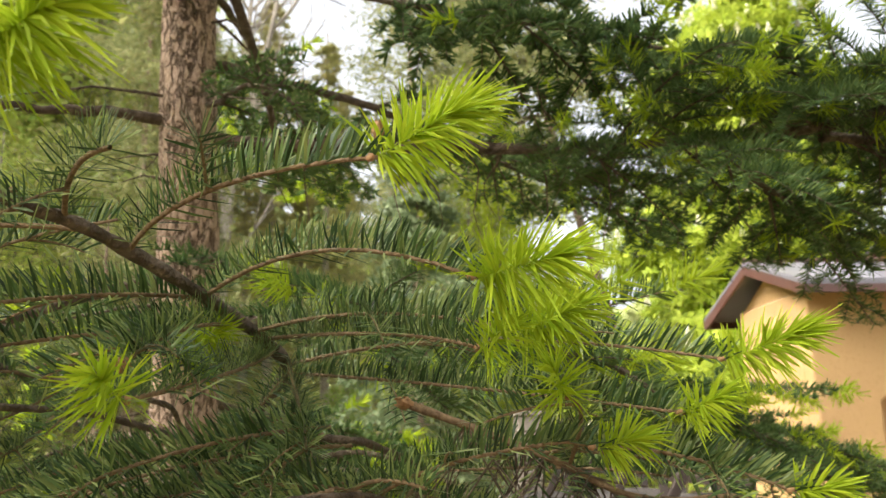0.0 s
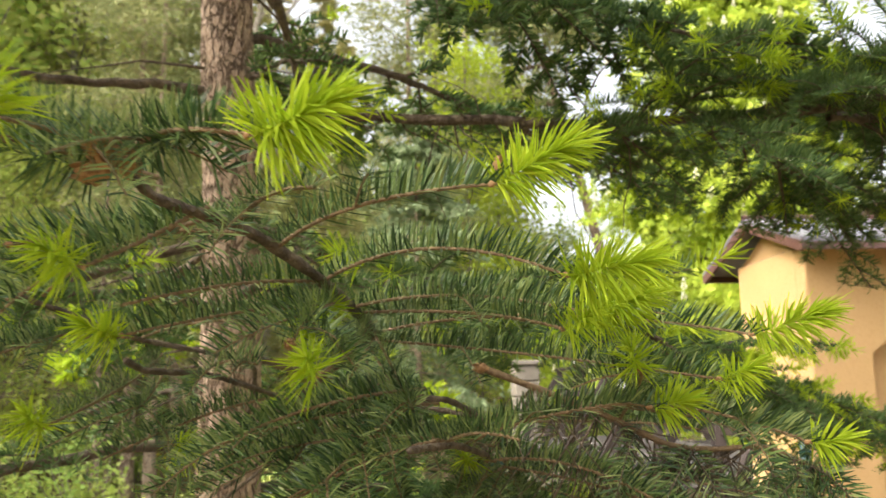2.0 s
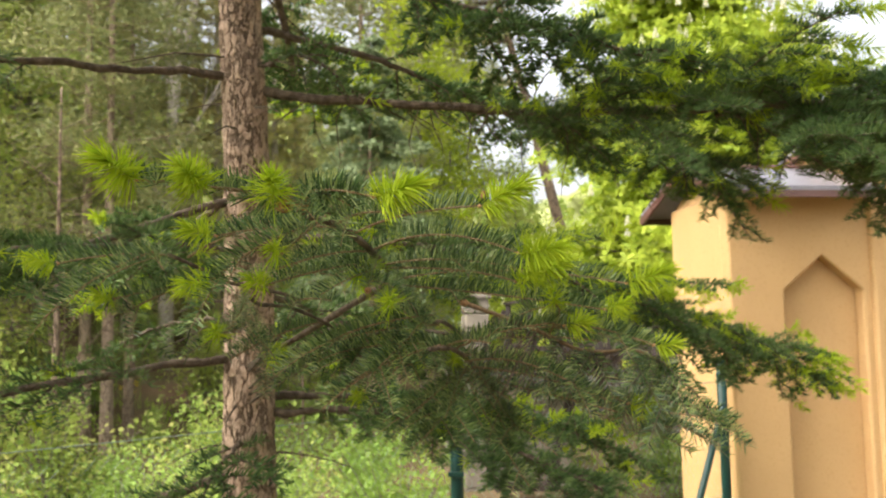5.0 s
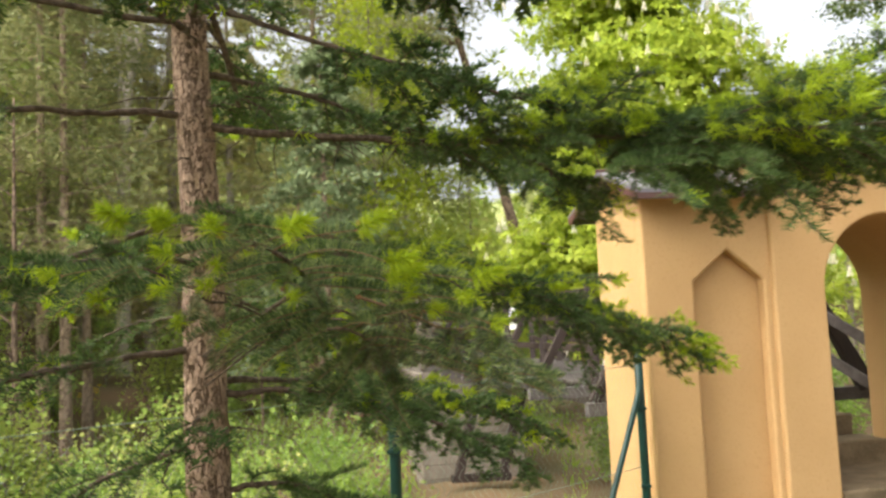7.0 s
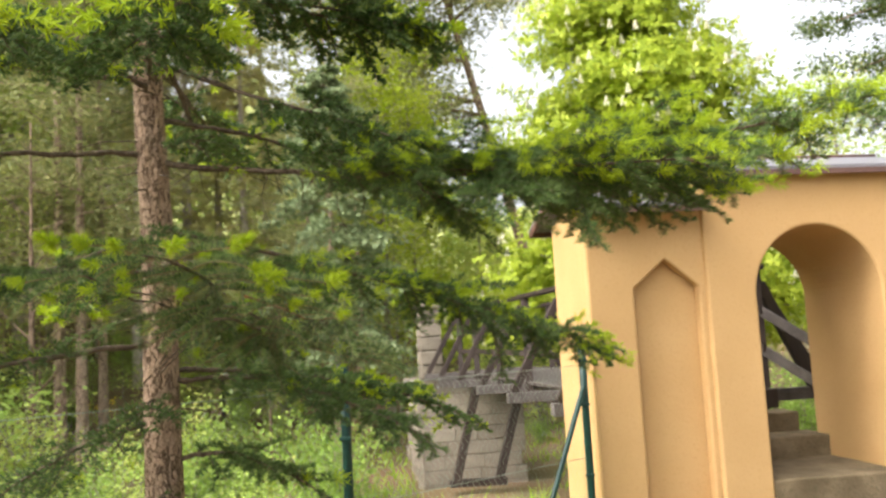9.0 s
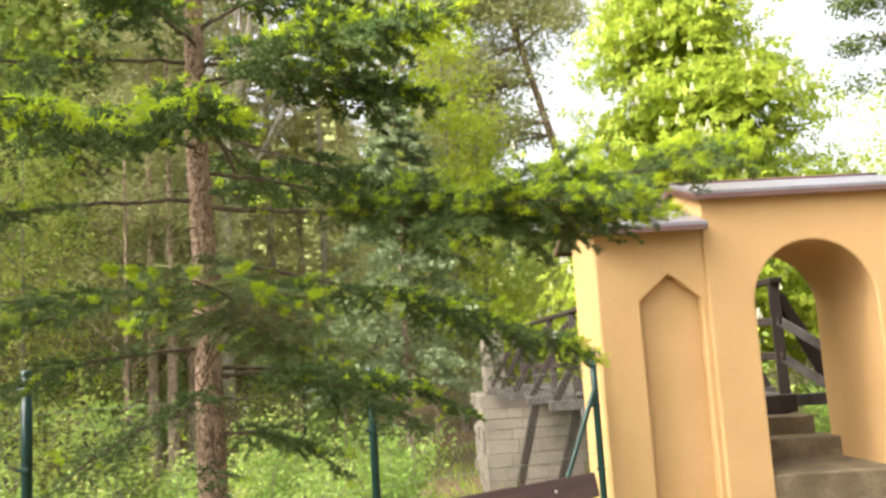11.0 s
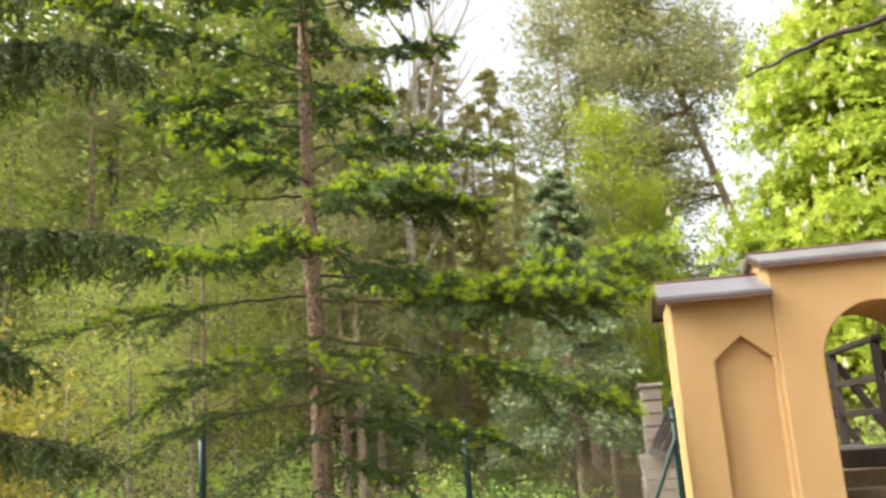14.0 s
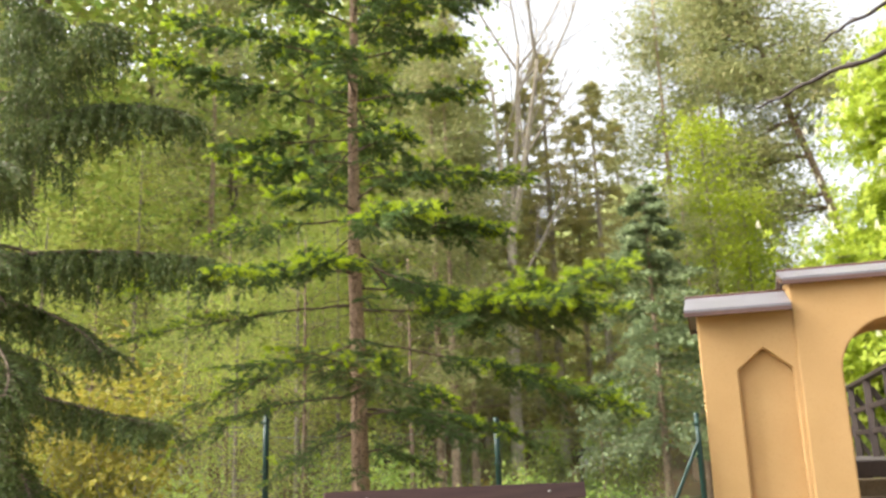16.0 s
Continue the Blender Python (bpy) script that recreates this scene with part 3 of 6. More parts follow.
DECK, RAIL = 0.78, 2.03
BU0, BU1, BV0, BV1 = 0.98, 2.50, 1.74, 12.2
for u in (BU0 + 0.12, (BU0 + BU1) / 2, BU1 - 0.12):
    bb("girder", (u, BV0 + 0.02, DECK - 0.17), (u, BV1, DECK - 0.17), 0.14, 0.24, DARK_WOOD)
bb("edge_beam", (BU0 - 0.02, BV0, DECK - 0.10), (BU1 + 0.02, BV0, DECK - 0.10), 0.06, 0.19, DARK_WOOD)
for i in range(int((BV1 - BV0) / 0.155)):
    v = BV0 + 0.075 + i * 0.155
    bb("deck_plank", (BU0 - 0.04, v, DECK - 0.022), (BU1 + 0.04, v, DECK - 0.022), 0.14, 0.045, GREY_WOOD if i % 3 else DARK_WOOD)
POSTS_V = [1.95, 4.0, 6.05, 8.1, 10.15, 12.0]
for i, v in enumerate(POSTS_V):
    for side, u in ((-1, BU0), (1, BU1)):
        bb("rail_post", (u, v, DECK - 0.2), (u, v, RAIL), 0.115, 0.115, DARK_WOOD)
        bb("outrigger", (u - side * 0.3, v + 0.07, DECK - 0.09), (u + side * 0.80, v + 0.07, DECK - 0.09), 0.12, 0.13, GREY_WOOD)
        bb("brace", (u + side * 0.72, v + 0.07, DECK - 0.02), (u + side * 0.06, v + 0.07, RAIL - 0.12), 0.08, 0.10, DARK_WOOD)
for u in (BU0, BU1):
    for z, h in ((RAIL + 0.03, 0.06), (DECK + 0.82, 0.09), (DECK + 0.42, 0.09)):
        bb("rail", (u, 1.85, z), (u, 12.15, z), 0.14 if z > RAIL else 0.05, h, DARK_WOOD)
for z in (1.60, 1.18):
    bb("stair_rail", (BU1, 1.90, z), (BU1 + 0.62, 1.28, z - 0.62), 0.055, 0.10, GREY_WOOD)
bb("brace", (BU1 + 0.62, 1.98, DECK - 0.05), (BU1 + 0.05, 1.96, RAIL - 0.15), 0.09, 0.12, DARK_WOOD)
for (ua, za), (ub2, zb) in (((0.56, -1.40), (1.12, 0.62)), ((1.44, -1.43), (2.06, 0.62))):
    bb("trestle_leg", (ua, 10.9, za), (ub2, 10.9, zb), 0.16, 0.16, DARK_WOOD)
bb("trestle_sill", (0.42, 10.9, -1.42), (1.60, 10.9, -1.45), 0.18, 0.14, DARK_WOOD)
bb("cross_beam", (0.3, 10.9, 0.60), (2.6, 10.9, 0.60), 0.18, 0.18, GREY_WOOD)
o = bb("notice_board", (0.99, 7.5, 1.62), (0.99, 7.95, 1.62), 0.03, 0.36, BOARD_WHITE, "plain white notice board on the railing")

# stone abutment
abut = root("stone_abutment", gw(1.2, 12.6, -1.8), "grey squared stone bridge abutment with parapet pillar", "abutment", kind="structure")
ab_inv = Matrix.Translation(-abut.location)


def ab_box(name, u0, u1, v0, v1, z0, z1, mat, bevel):
    b = box_bm(u1 - u0, v1 - v0, z1 - z0, bevel, segs=1)
    b.transform(Matrix.Translation(gw((u0 + u1) / 2, (v0 + v1) / 2, (z0 + z1) / 2)) @ Matrix.Rotation(TH, 4, "Z"))
    o = part(name, b, mat, abut)
    o.matrix_parent_inverse = ab_inv
    return o


ab_box("core", 0.13, 2.28, 12.28, 14.6, -2.2, 0.60, MORTAR, 0)
ab_box("pillar_core", 0.19, 0.58, 12.33, 12.85, 0.6, 2.20, MORTAR, 0)
rb = random.Random(5)
z = -2.0
while z < 0.55:
    h = rb.choice((0.24, 0.30, 0.36))
    h = min(h, 0.62 - z)
    u = 0.08 - rb.uniform(0, 0.1)
    while u < 2.3:
        w = rb.uniform(0.35, 0.75)
        w = min(w, 2.36 - u)
        if w < 0.12:
            break
        ab_box("stone_block", u + 0.003, u + w - 0.003, 12.20 + rb.uniform(-.008, .008), 12.42, z + 0.004, z + h - 0.004, WALL_STONE, 0.009)
        u += w
    v = 12.43
    while v < 14.4:
        w = rb.uniform(0.35, 0.7)
        ab_box("stone_block", 0.04 + rb.uniform(-.05, .02), 0.25, v + 0.008, v + w - 0.008, z + 0.008, z + h - 0.008, WALL_STONE, 0.018)
        v += w
    z += h
z = 0.62
while z < 2.15:
    ab_box("stone_block", 0.14, 0.63, 12.28 + rb.uniform(-.015, .015), 12.90, z + 0.008, z + 0.30, WALL_STONE, 0.02)
    z += 0.31
ab_box("coping_stone", 0.08, 0.69, 12.22, 12.96, z, z + 0.10, WALL_STONE, 0.02)

# orange barrier beyond the bridge
bar = root("barrier_net", (-0.2, 27.6, -1.2), "orange plastic barrier net between two stakes", "barrier")
for x in (-0.9, 0.9):
    o = pole("stake", (x, 0, -0.3), (x, 0, 0.85), 0.035, DARK_WOOD, bar)
b = box_bm(1.8, 0.02, 0.45, 0.004, (0, 0, 0.55))
part("net", b, ORANGE_NET, bar)
bar.location.z = float(ground_z(-0.2, 27.6))

# ---- wire fence ----
fence = root("wire_fence", (-0.66, 3.55, -0.2), "green steel posts with diamond wire mesh and brace", "fence", kind="structure")
f_inv = Matrix.Translation(-fence.location)
STEP = 2.33
POST_TOP = {0: 1.35, 1: 1.34, 2: 1.45, 3: 1.5}
fpos = [(FENCE_C[0] - FENCE_D[0] * STEP * i, FENCE_C[1] - FENCE_D[1] * STEP * i) for i in range(4)]
for i, (x, y) in enumerate(fpos):
    zt = POST_TOP[i]
    o = pole("fence_post", (x, y, -0.5), (x, y, zt), 0.031, POST_GREEN, fence, 14)
    o.matrix_parent_inverse = f_inv
    V, F = tube([(x, y, zt - 0.02), (x, y, zt + 0.012), (x, y, zt + 0.018)], [0.034, 0.033, 0.015], 14)
    o = child("post_cap", quad_mesh("post_cap", V, F, POST_GREEN, True), fence)
    o.matrix_parent_inverse = f_inv
    for zz in (0.35, 0.9, zt - 0.1):
        b = box_bm(0.075, 0.02, 0.025, 0.004)
        b.transform(Matrix.Translation((x, y - 0.03, zz)))
        o = part("clamp", b, POST_GREEN, fence)
        o.matrix_parent_inverse = f_inv
x, y = fpos[0]
o = pole("brace", (x - 0.005, y - 0.035, 1.04), (x - FENCE_D[0] * 0.80, y - FENCE_D[1] * 0.80, -0.35), 0.022, POST_GREEN, fence, 12)
o.matrix_parent_inverse = f_inv


def wire_panel(p, q, z0, z1, mesh=0.052, r=0.0010):
    p, q = np.array(p), np.array(q)
    L = np.linalg.norm(q - p)
    d = (q - p) / L
    rows = int((z1 - z0) / mesh)
    A, C = [], []
    for c in range(int(L / mesh)):
        for k in range(rows):
            s = (c + 0.5) * mesh + (mesh * 0.5 if k % 2 else -mesh * 0.5) * 0.98
            e = (c + 0.5) * mesh + (-mesh * 0.5 if k % 2 else mesh * 0.5) * 0.98
            A.append((*(p + d * s), z0 + k * mesh))
            C.append((*(p + d * e), z0 + (k + 1) * mesh))
    A, C = np.array(A), np.array(C)
    n = len(A)
    V, F = twig_tubes(A, (A + C) / 2, C, np.full(n, r), np.full(n, r), 3, 2)
    parts = [(V, F)]
    for zz in (z0 + 0.03, (z0 + z1) / 2, z1 - 0.01):
        parts.append(tube(np.linspace((*p, zz), (*q, zz - 0.0), 4), [0.0022] * 4, 4))
    V, F = merge(parts)
    o = child("wire_mesh", quad_mesh("wire_mesh", V, F, WIRE), fence, "thin diamond wire mesh", "stuff")
    o.matrix_parent_inverse = f_inv


for i in range(3):
    wire_panel(fpos[i + 1], fpos[i], -0.25, min(POST_TOP[i], POST_TOP[i + 1]) - 0.12)

# ---- bench ----
BX = Vector((0.632, 0.775, 0))
bench_at = Vector((1.085, 1.955, 0)) - BX * 1.0
BZ = float(ground_z(bench_at.x + 0.2, bench_at.y - 0.2))
bench = root("bench", (bench_at.x, bench_at.y, BZ), "dark brown varnished plank bench on iron legs", "bench")
bench.rotation_euler = (0, 0, math.atan2(BX.y, BX.x))
TOPZ = 0.752 - BZ


def plank(name, x0, x1, y, z, w, t, tilt):
    b = box_bm(x1 - x0, t, w, 0.009, segs=3)
    b.transform(Matrix.Translation(((x0 + x1) / 2, y, z)) @ Matrix.Rotation(radians(tilt), 4, "X"))
    o = part(name, b, BENCH_WOOD, bench)
    for xx in (-0.70, 0.70) if tilt else ():
        for dz in (0.0,):
            V, F = tube([(xx, -t / 2 - 0.001, dz), (xx, -t / 2 - 0.006, dz), (xx, -t / 2 - 0.009, dz)], [0.011, 0.010, 0.004], 10)
            m = Matrix.Translation((0, y, z)) @ Matrix.Rotation(radians(tilt), 4, "X")
            me = quad_mesh("bolt", V, F, STEEL, True)
            me.transform(m)
            child("bolt", me, o)
    return o


plank("back_board", -1.0, 1.0, 0.020, TOPZ - 0.062, 0.122, 0.036, -12)
plank("back_board", -1.0, 1.0, -0.012, TOPZ - 0.232, 0.122, 0.036, -12)
for k in range(4):
    plank("seat_board", -1.0, 1.0, -0.12 - k * 0.115, 0.43 + 0.004 * k, 0.036, 0.105, 0)
for xx in (-0.70, 0.70):
    beam("leg_frame", (xx, -0.09, 0.0), (xx, -0.09, 0.42), 0.06, 0.05, CAST, bench)
    beam("leg_frame", (xx, -0.44, 0.0), (xx, -0.44, 0.42), 0.06, 0.05, CAST, bench)
    beam("leg_frame", (xx, -0.05, 0.40), (xx, -0.50, 0.40), 0.06, 0.03, CAST, bench)
    beam("back_support", (xx, -0.045, 0.40), (xx, 0.052, TOPZ - 0.04), 0.06, 0.04, CAST, bench, up=(0, 1, 0))

# ---- conifers ----


def fir_branch(tree, base, ctrl, tip, lat=0.5, dens=420, nlen=0.024, nwid=0.0021, fresh=0.45, r0=0.02, start=0.2, hang=0.18, gap=0.07, sub=0.05, bent=False, old=None, tuft=14, seed=0, sub_len=0.13, fan=50, lift=0.04, jit=0.26):
    """One limb with side shoots, needles and new growth."""
    rng = np.random.default_rng(1000 + seed)
    old = old or FIR_FAR
    ax = bez(base, ctrl, tip, 40)
    ax[1:-1] += np.cumsum(rng.normal(0, 0.004, (38, 3)), 0) * np.linspace(1, 0, 38)[:, None]
    L = np.linalg.norm(np.diff(ax, axis=0), axis=1).sum()
    n = max(int(L * (1 - start) / gap), 4)
    s = np.linspace(start, 0.99, n) + rng.normal(0, 0.3 / n, n)
    s = np.clip(s, start * 0.8, 1)
    T, N, S = side_frame(np.gradient(ax, axis=0))
    f = s * 39
    i = np.clip(f.astype(int), 0, 38)
    w = (f - i)[:, None]
    P0 = ax[i] * (1 - w) + ax[i + 1] * w
    side = np.where(np.arange(n) % 2, 1.0, -1.0)[:, None]
    q = (s - start) / (1 - start)
    ln = lat * np.clip(0.35 + 2.0 * q, 0, 1) * np.clip(1.25 - q, 0.18, 1) * rng.uniform(0.6, 1.15, n)
    a = np.radians(fan + rng.normal(0, 10, n) - 12 * q)[:, None]
    D = unit(T[i] * np.cos(a) + S[i] * side * np.sin(a) + N[i] * (lift + rng.normal(0, jit, (n, 1))))
    A1, C1 = P0, P0 + D * ln[:, None] + np.array([0, 0, -1.0]) * (hang * ln * rng.uniform(0.2, 1.6, n))[:, None]
    B1 = (A1 + C1) / 2 + np.array([0, 0, 1.0]) * (0.10 * ln)[:, None]
    # second order
    m = np.maximum((ln / sub).astype(int), 1)
    k = np.repeat(np.arange(n), m)
    j = np.concatenate([np.arange(v) for v in m])
    t = ((j + 0.9) / (m[k] + 0.6))[:, None]
    P = (1 - t) ** 2 * A1[k] + 2 * t * (1 - t) * B1[k] + t ** 2 * C1[k]
    T2, N2, S2 = side_frame(2 * (1 - t) * (B1 - A1)[k] + 2 * t * (C1 - B1)[k])
    sd = np.where(j % 2, 1.0, -1.0)[:, None]
    a2 = np.radians(48 + rng.normal(0, 10, len(k)))[:, None]
    D2 = unit(T2 * np.cos(a2) + S2 * sd * np.sin(a2) + N2 * rng.normal(0.04, jit * 1.15, (len(k), 1)))
    l2 = (sub_len * (1.2 - t[:, 0]) * np.clip(ln[k] / max(lat, 1e-3) + 0.4, 0.4, 1.2) + 0.025) * rng.uniform(0.7, 1.2, len(k))
    A2, C2 = P, P + D2 * l2[:, None] - np.array([0, 0, 1.0]) * (0.12 * l2)[:, None]
    B2 = (A2 + C2) / 2 + np.array([0, 0, 1.0]) * (0.10 * l2)[:, None]
    limb = child("branch", quad_mesh("branch", *merge([tube(ax, np.linspace(r0, 0.003, 40) * (1 + 0.10 * np.sin(np.arange(40) * 1.9 + seed) + 0.07 * np.sin(np.arange(40) * 0.8)), 9), twig_tubes(A1, B1, C1, np.full(n, 0.0042), np.full(n, 0.0014), 4, 5), twig_tubes(A2, B2, C2, np.full(len(k), 0.0016), np.full(len(k), 0.0009), 3, 3)]), FIR_LIMB, True), tree)
    limb.matrix_parent_inverse = Matrix.Translation(-tree.location)
    A, B, C = np.concatenate([A1, A2]), np.concatenate([B1, B2]), np.concatenate([C1, C2])
    nd = [needles_along(A, B, C, dens, nlen, nwid, 125, 58, 0.12, bent, rng=rng)]
    e = ax[int(39 * max(start + 0.35, 0.6)):]
    nd.append(needles_along(e[:-1:3], (e[:-1:3] + e[1::3][:len(e[:-1:3])]) / 2, e[1::3][:len(e[:-1:3])], dens, nlen, nwid, 125, 58, 0.0, bent, rng=rng))
    child("needles", quad_mesh("needles", *merge(nd), old), limb, kind="stuff")
    high = np.concatenate([C1[:, 2] - P0[:, 2], C2[:, 2] - P0[k][:, 2]])
    high = 1 / (1 + np.exp(-(high - np.median(high)) / 0.022))
    pick = rng.random(len(A)) < fresh * np.clip(0.25 + 1.2 * np.concatenate([q, q[k]]), 0, 1) * np.clip(2.6 * high - 0.55, 0.02, 1.3)
    if pick.any():
        Tp = unit(unit(C - B)[pick] + np.array([0, 0, 0.25]))
        child("new_growth", quad_mesh("new_growth", *tufts(C[pick], Tp, tuft, nlen * 1.15, max(nwid * 0.95, 0.0026), 0.046 if nwid < 0.004 else 0.060, (18, 74), bent, rng=rng), FIR_TIP), limb, "bright yellow-green new shoots", "stuff")
    return limb


TX, TY = -0.97, 1.735
TREE_H = 8.6


def trunk_r(z):
    return 0.078 * (1 - (z + 0.2) / (TREE_H + 0.6)) + 0.004


TREE_Z = float(ground_z(TX, TY))
fir = root("fir_tree", (TX, TY, TREE_Z), "fir tree with plated brown bark, dark needles and bright new shoots", "tree")
zz = np.linspace(TREE_Z - 0.1, TREE_H, 420)
tp = np.stack([TX + 0.012 * np.sin(zz * 1.3) + 0.005 * np.sin(zz * 4.1) - 0.008 * (zz - 1.5), TY + 0.010 * np.cos(zz * 1.1), zz], -1)
V, F = tube(tp, [trunk_r(v) * (1 + 0.35 * math.exp(-(v - TREE_Z) * 4)) for v in zz], 44)
ang = np.arctan2(V[:, 1] - TY, V[:, 0] - TX)
for q in range(len(V)):
    c = Vector((math.cos(ang[q]) * 2.6, math.sin(ang[q]) * 2.6, V[q, 2] * 7))
    d = 0.5 + noise.noise(c * 1.6) * 0.5
    e = noise.noise(c * 4.2)
    V[q, :2] += np.array([math.cos(ang[q]), math.sin(ang[q])]) * (0.010 * d + 0.004 * e) * (trunk_r(V[q, 2]) / 0.08)
o = child("trunk", quad_mesh("trunk", V, F, FIR_BARK, True), fir)
o.matrix_parent_inverse = Matrix.Translation(-fir.location)

SB = 0
MAIN = []


def main_limb(height, control, tip, side, fresh, green_from):
    MAIN.append((height, control, tip, side, fresh, green_from))


main_limb(2.31, (0.35, 1.68, 2.02), (1.8, 1.22, 2.2), 0.8, 0.42, 0.36)
main_limb(2.68, (-1.55, 0.95, 2.66), (-2.2, 0.05, 2.42), 0.5, 0.4, 0.28)
main_limb(2.74, (-0.45, 1.60, 2.53), (0.35, 1.50, 2.20), 0.40, 0.15, 0.42)
main_limb(2.02, (0.05, 2.75, 1.75), (1.02, 3.24, 1.36), 0.72, 0.45, 0.25)
main_limb(3.55, (-0.45, 2.6, 3.75), (0.12, 3.22, 3.73), 0.5, 0.35, 0.25)
main_limb(2.95, (-0.1, 0.95, 2.86), (0.76, 0.34, 2.66), 0.56, 0.62, 0.28)
main_limb(2.7, (-0.65, 0.95, 2.6), (-0.2, 0.38, 2.45), 0.42, 0.5, 0.3)
main_limb(2.65, (-0.98, 0.75, 2.52), (-0.56, -0.26, 2.32), 0.42, 0.6, 0.36)
main_limb(2.34, (-1.6, 1.1, 2.28), (-2.2, 0.15, 2.0), 0.48, 0.25, 0.3)
main_limb(1.98, (-1.5, 1.2, 1.75), (-2.05, 0.56, 1.36), 0.45, 0.25, 0.3)
main_limb(1.52, (-1.5, 1.0, 1.5), (-1.85, 0.25, 1.0), 0.34, 0.1, 0.35)
main_limb(1.36, (-0.45, 1.86, 1.40), (0.15, 1.98, 1.05), 0.36, 0.1, 0.35)
main_limb(1.02, (-0.65, 1.75, 1.12), (-0.25, 1.9, 0.8), 0.3, 0.08, 0.35)
main_limb(1.2, (-1.3, 1.5, 1.15), (-1.75, 1.35, 0.75), 0.32, 0.1, 0.35)
main_limb(1.85, (-0.42, 1.20, 1.85), (-0.02, 0.98, 1.68), 0.36, 0.5, 0.4)
main_limb(1.82, (-0.92, 1.1, 1.8), (-1.15, 0.3, 1.7), 0.34, 0.25, 0.4)
main_limb(2.05, (-1.35, 2.2, 2.0), (-1.9, 2.6, 1.75), 0.45, 0.25, 0.3)
main_limb(1.75, (-1.0, 2.4, 1.7), (-0.75, 3.0, 1.45), 0.45, 0.25, 0.3)
main_limb(1.4, (-0.4, 2.4, 1.4), (0.25, 2.9, 1.05), 0.4, 0.2, 0.3)
main_limb(2.75, (-1.1, 2.5, 2.8), (-1.25, 3.3, 2.65), 0.48, 0.25, 0.3)
main_limb(2.5, (-0.4, 2.3, 2.45), (0.15, 2.9, 2.25), 0.38, 0.2, 0.25)
main_limb(3.15, (-1.5, 1.3, 3.15), (-2.05, 0.85, 3.0), 0.45, 0.4, 0.3)
main_limb(3.35, (-0.5, 1.5, 3.45), (0.25, 1.55, 3.35), 0.45, 0.4, 0.3)
main_limb(3.25, (-0.9, 1.0, 3.25), (-0.75, 0.45, 3.1), 0.42, 0.4, 0.3)
main_limb(3.05, (-0.4, 2.1, 3.1), (0.2, 2.3, 2.95), 0.45, 0.3, 0.3)
for zb, c, t, lat, fr, st in MAIN:
    SB += 1
    d = Vector((c[0] - TX, c[1] - TY, 0)).normalized() * trunk_r(zb) * 0.6
    near = zb < 2.4
    if SB == 1:
        fir_branch(fir, (TX + d.x, TY + d.y, zb), c, t, 0.80, 800, 0.026, 0.0026, 1.0, 0.0145, 0.28, 0.20, 0.036, 0.032, False, None, 46, SB, 0.14, 62, 0.02, 0.22)
        for fb, fc, ft, fl in (((0.16, 1.63, 2.15), (0.29, 1.65, 2.03), (0.42, 1.71, 1.97), 0.26), ((0.20, 1.61, 2.15), (0.75, 1.25, 2.08), (1.45, 0.92, 1.98), 0.46), ((0.35, 1.60, 2.13), (0.9, 1.85, 2.10), (1.50, 1.80, 2.04), 0.5)):
            SB += 1
            fir_branch(fir, fb, fc, ft, fl, 780, 0.026, 0.0028, 1.0, 0.009, 0.10, 0.20, 0.044, 0.034, False, None, 44, 200 + SB, 0.13, 58, 0.0, 0.20)
    else:
        if zb < 1.6:
            lat, st = lat * 1.2, st * 0.5
        back = t[1] > 2.4
        close = t[1] < 1.0 and zb < 2.4 and t[0] > -1.5
        fir_branch(fir, (TX + d.x, TY + d.y, zb), c, t, lat * 0.78, 430 if t[0] > 1.0 else 300 if back or t[0] < -1.5 else 900 if close else 620 if near else 480, 0.027, 0.0050 if t[0] > 1.0 else 0.0080 if back else 0.0026 if close else 0.0042 if near else 0.0066, min(fr * 2.0, 1.0), 0.0125, st, 0.32, 0.046 if near else 0.045, 0.034, False, None, 30 if near else 22, SB, 0.12)
ru = random.Random(3)
ACROSS, NEARER = np.array([0.769, 0.639]), np.array([0.639, -0.769])


def upper_limb(z0, across, nearer, z1):
    """A limb of the upper crown: height on the trunk, reach along two level axes, height of its tip."""
    global SB
    SB += 1
    o = ACROSS * across + NEARER * nearer
    r = float(np.hypot(*o))
    d = o / r
    fir_branch(fir, (TX + d[0] * 0.02, TY + d[1] * 0.02, z0), (TX + o[0] * 0.55, TY + o[1] * 0.55, (z0 + z1) / 2 + 0.03), (TX + o[0], TY + o[1], z1), 0.28 + 0.14 * r, 340, 0.032, 0.0112, 0.66, 0.011, 0.24, 0.40, 0.060, 0.042, False, None, 18, SB, 0.12)


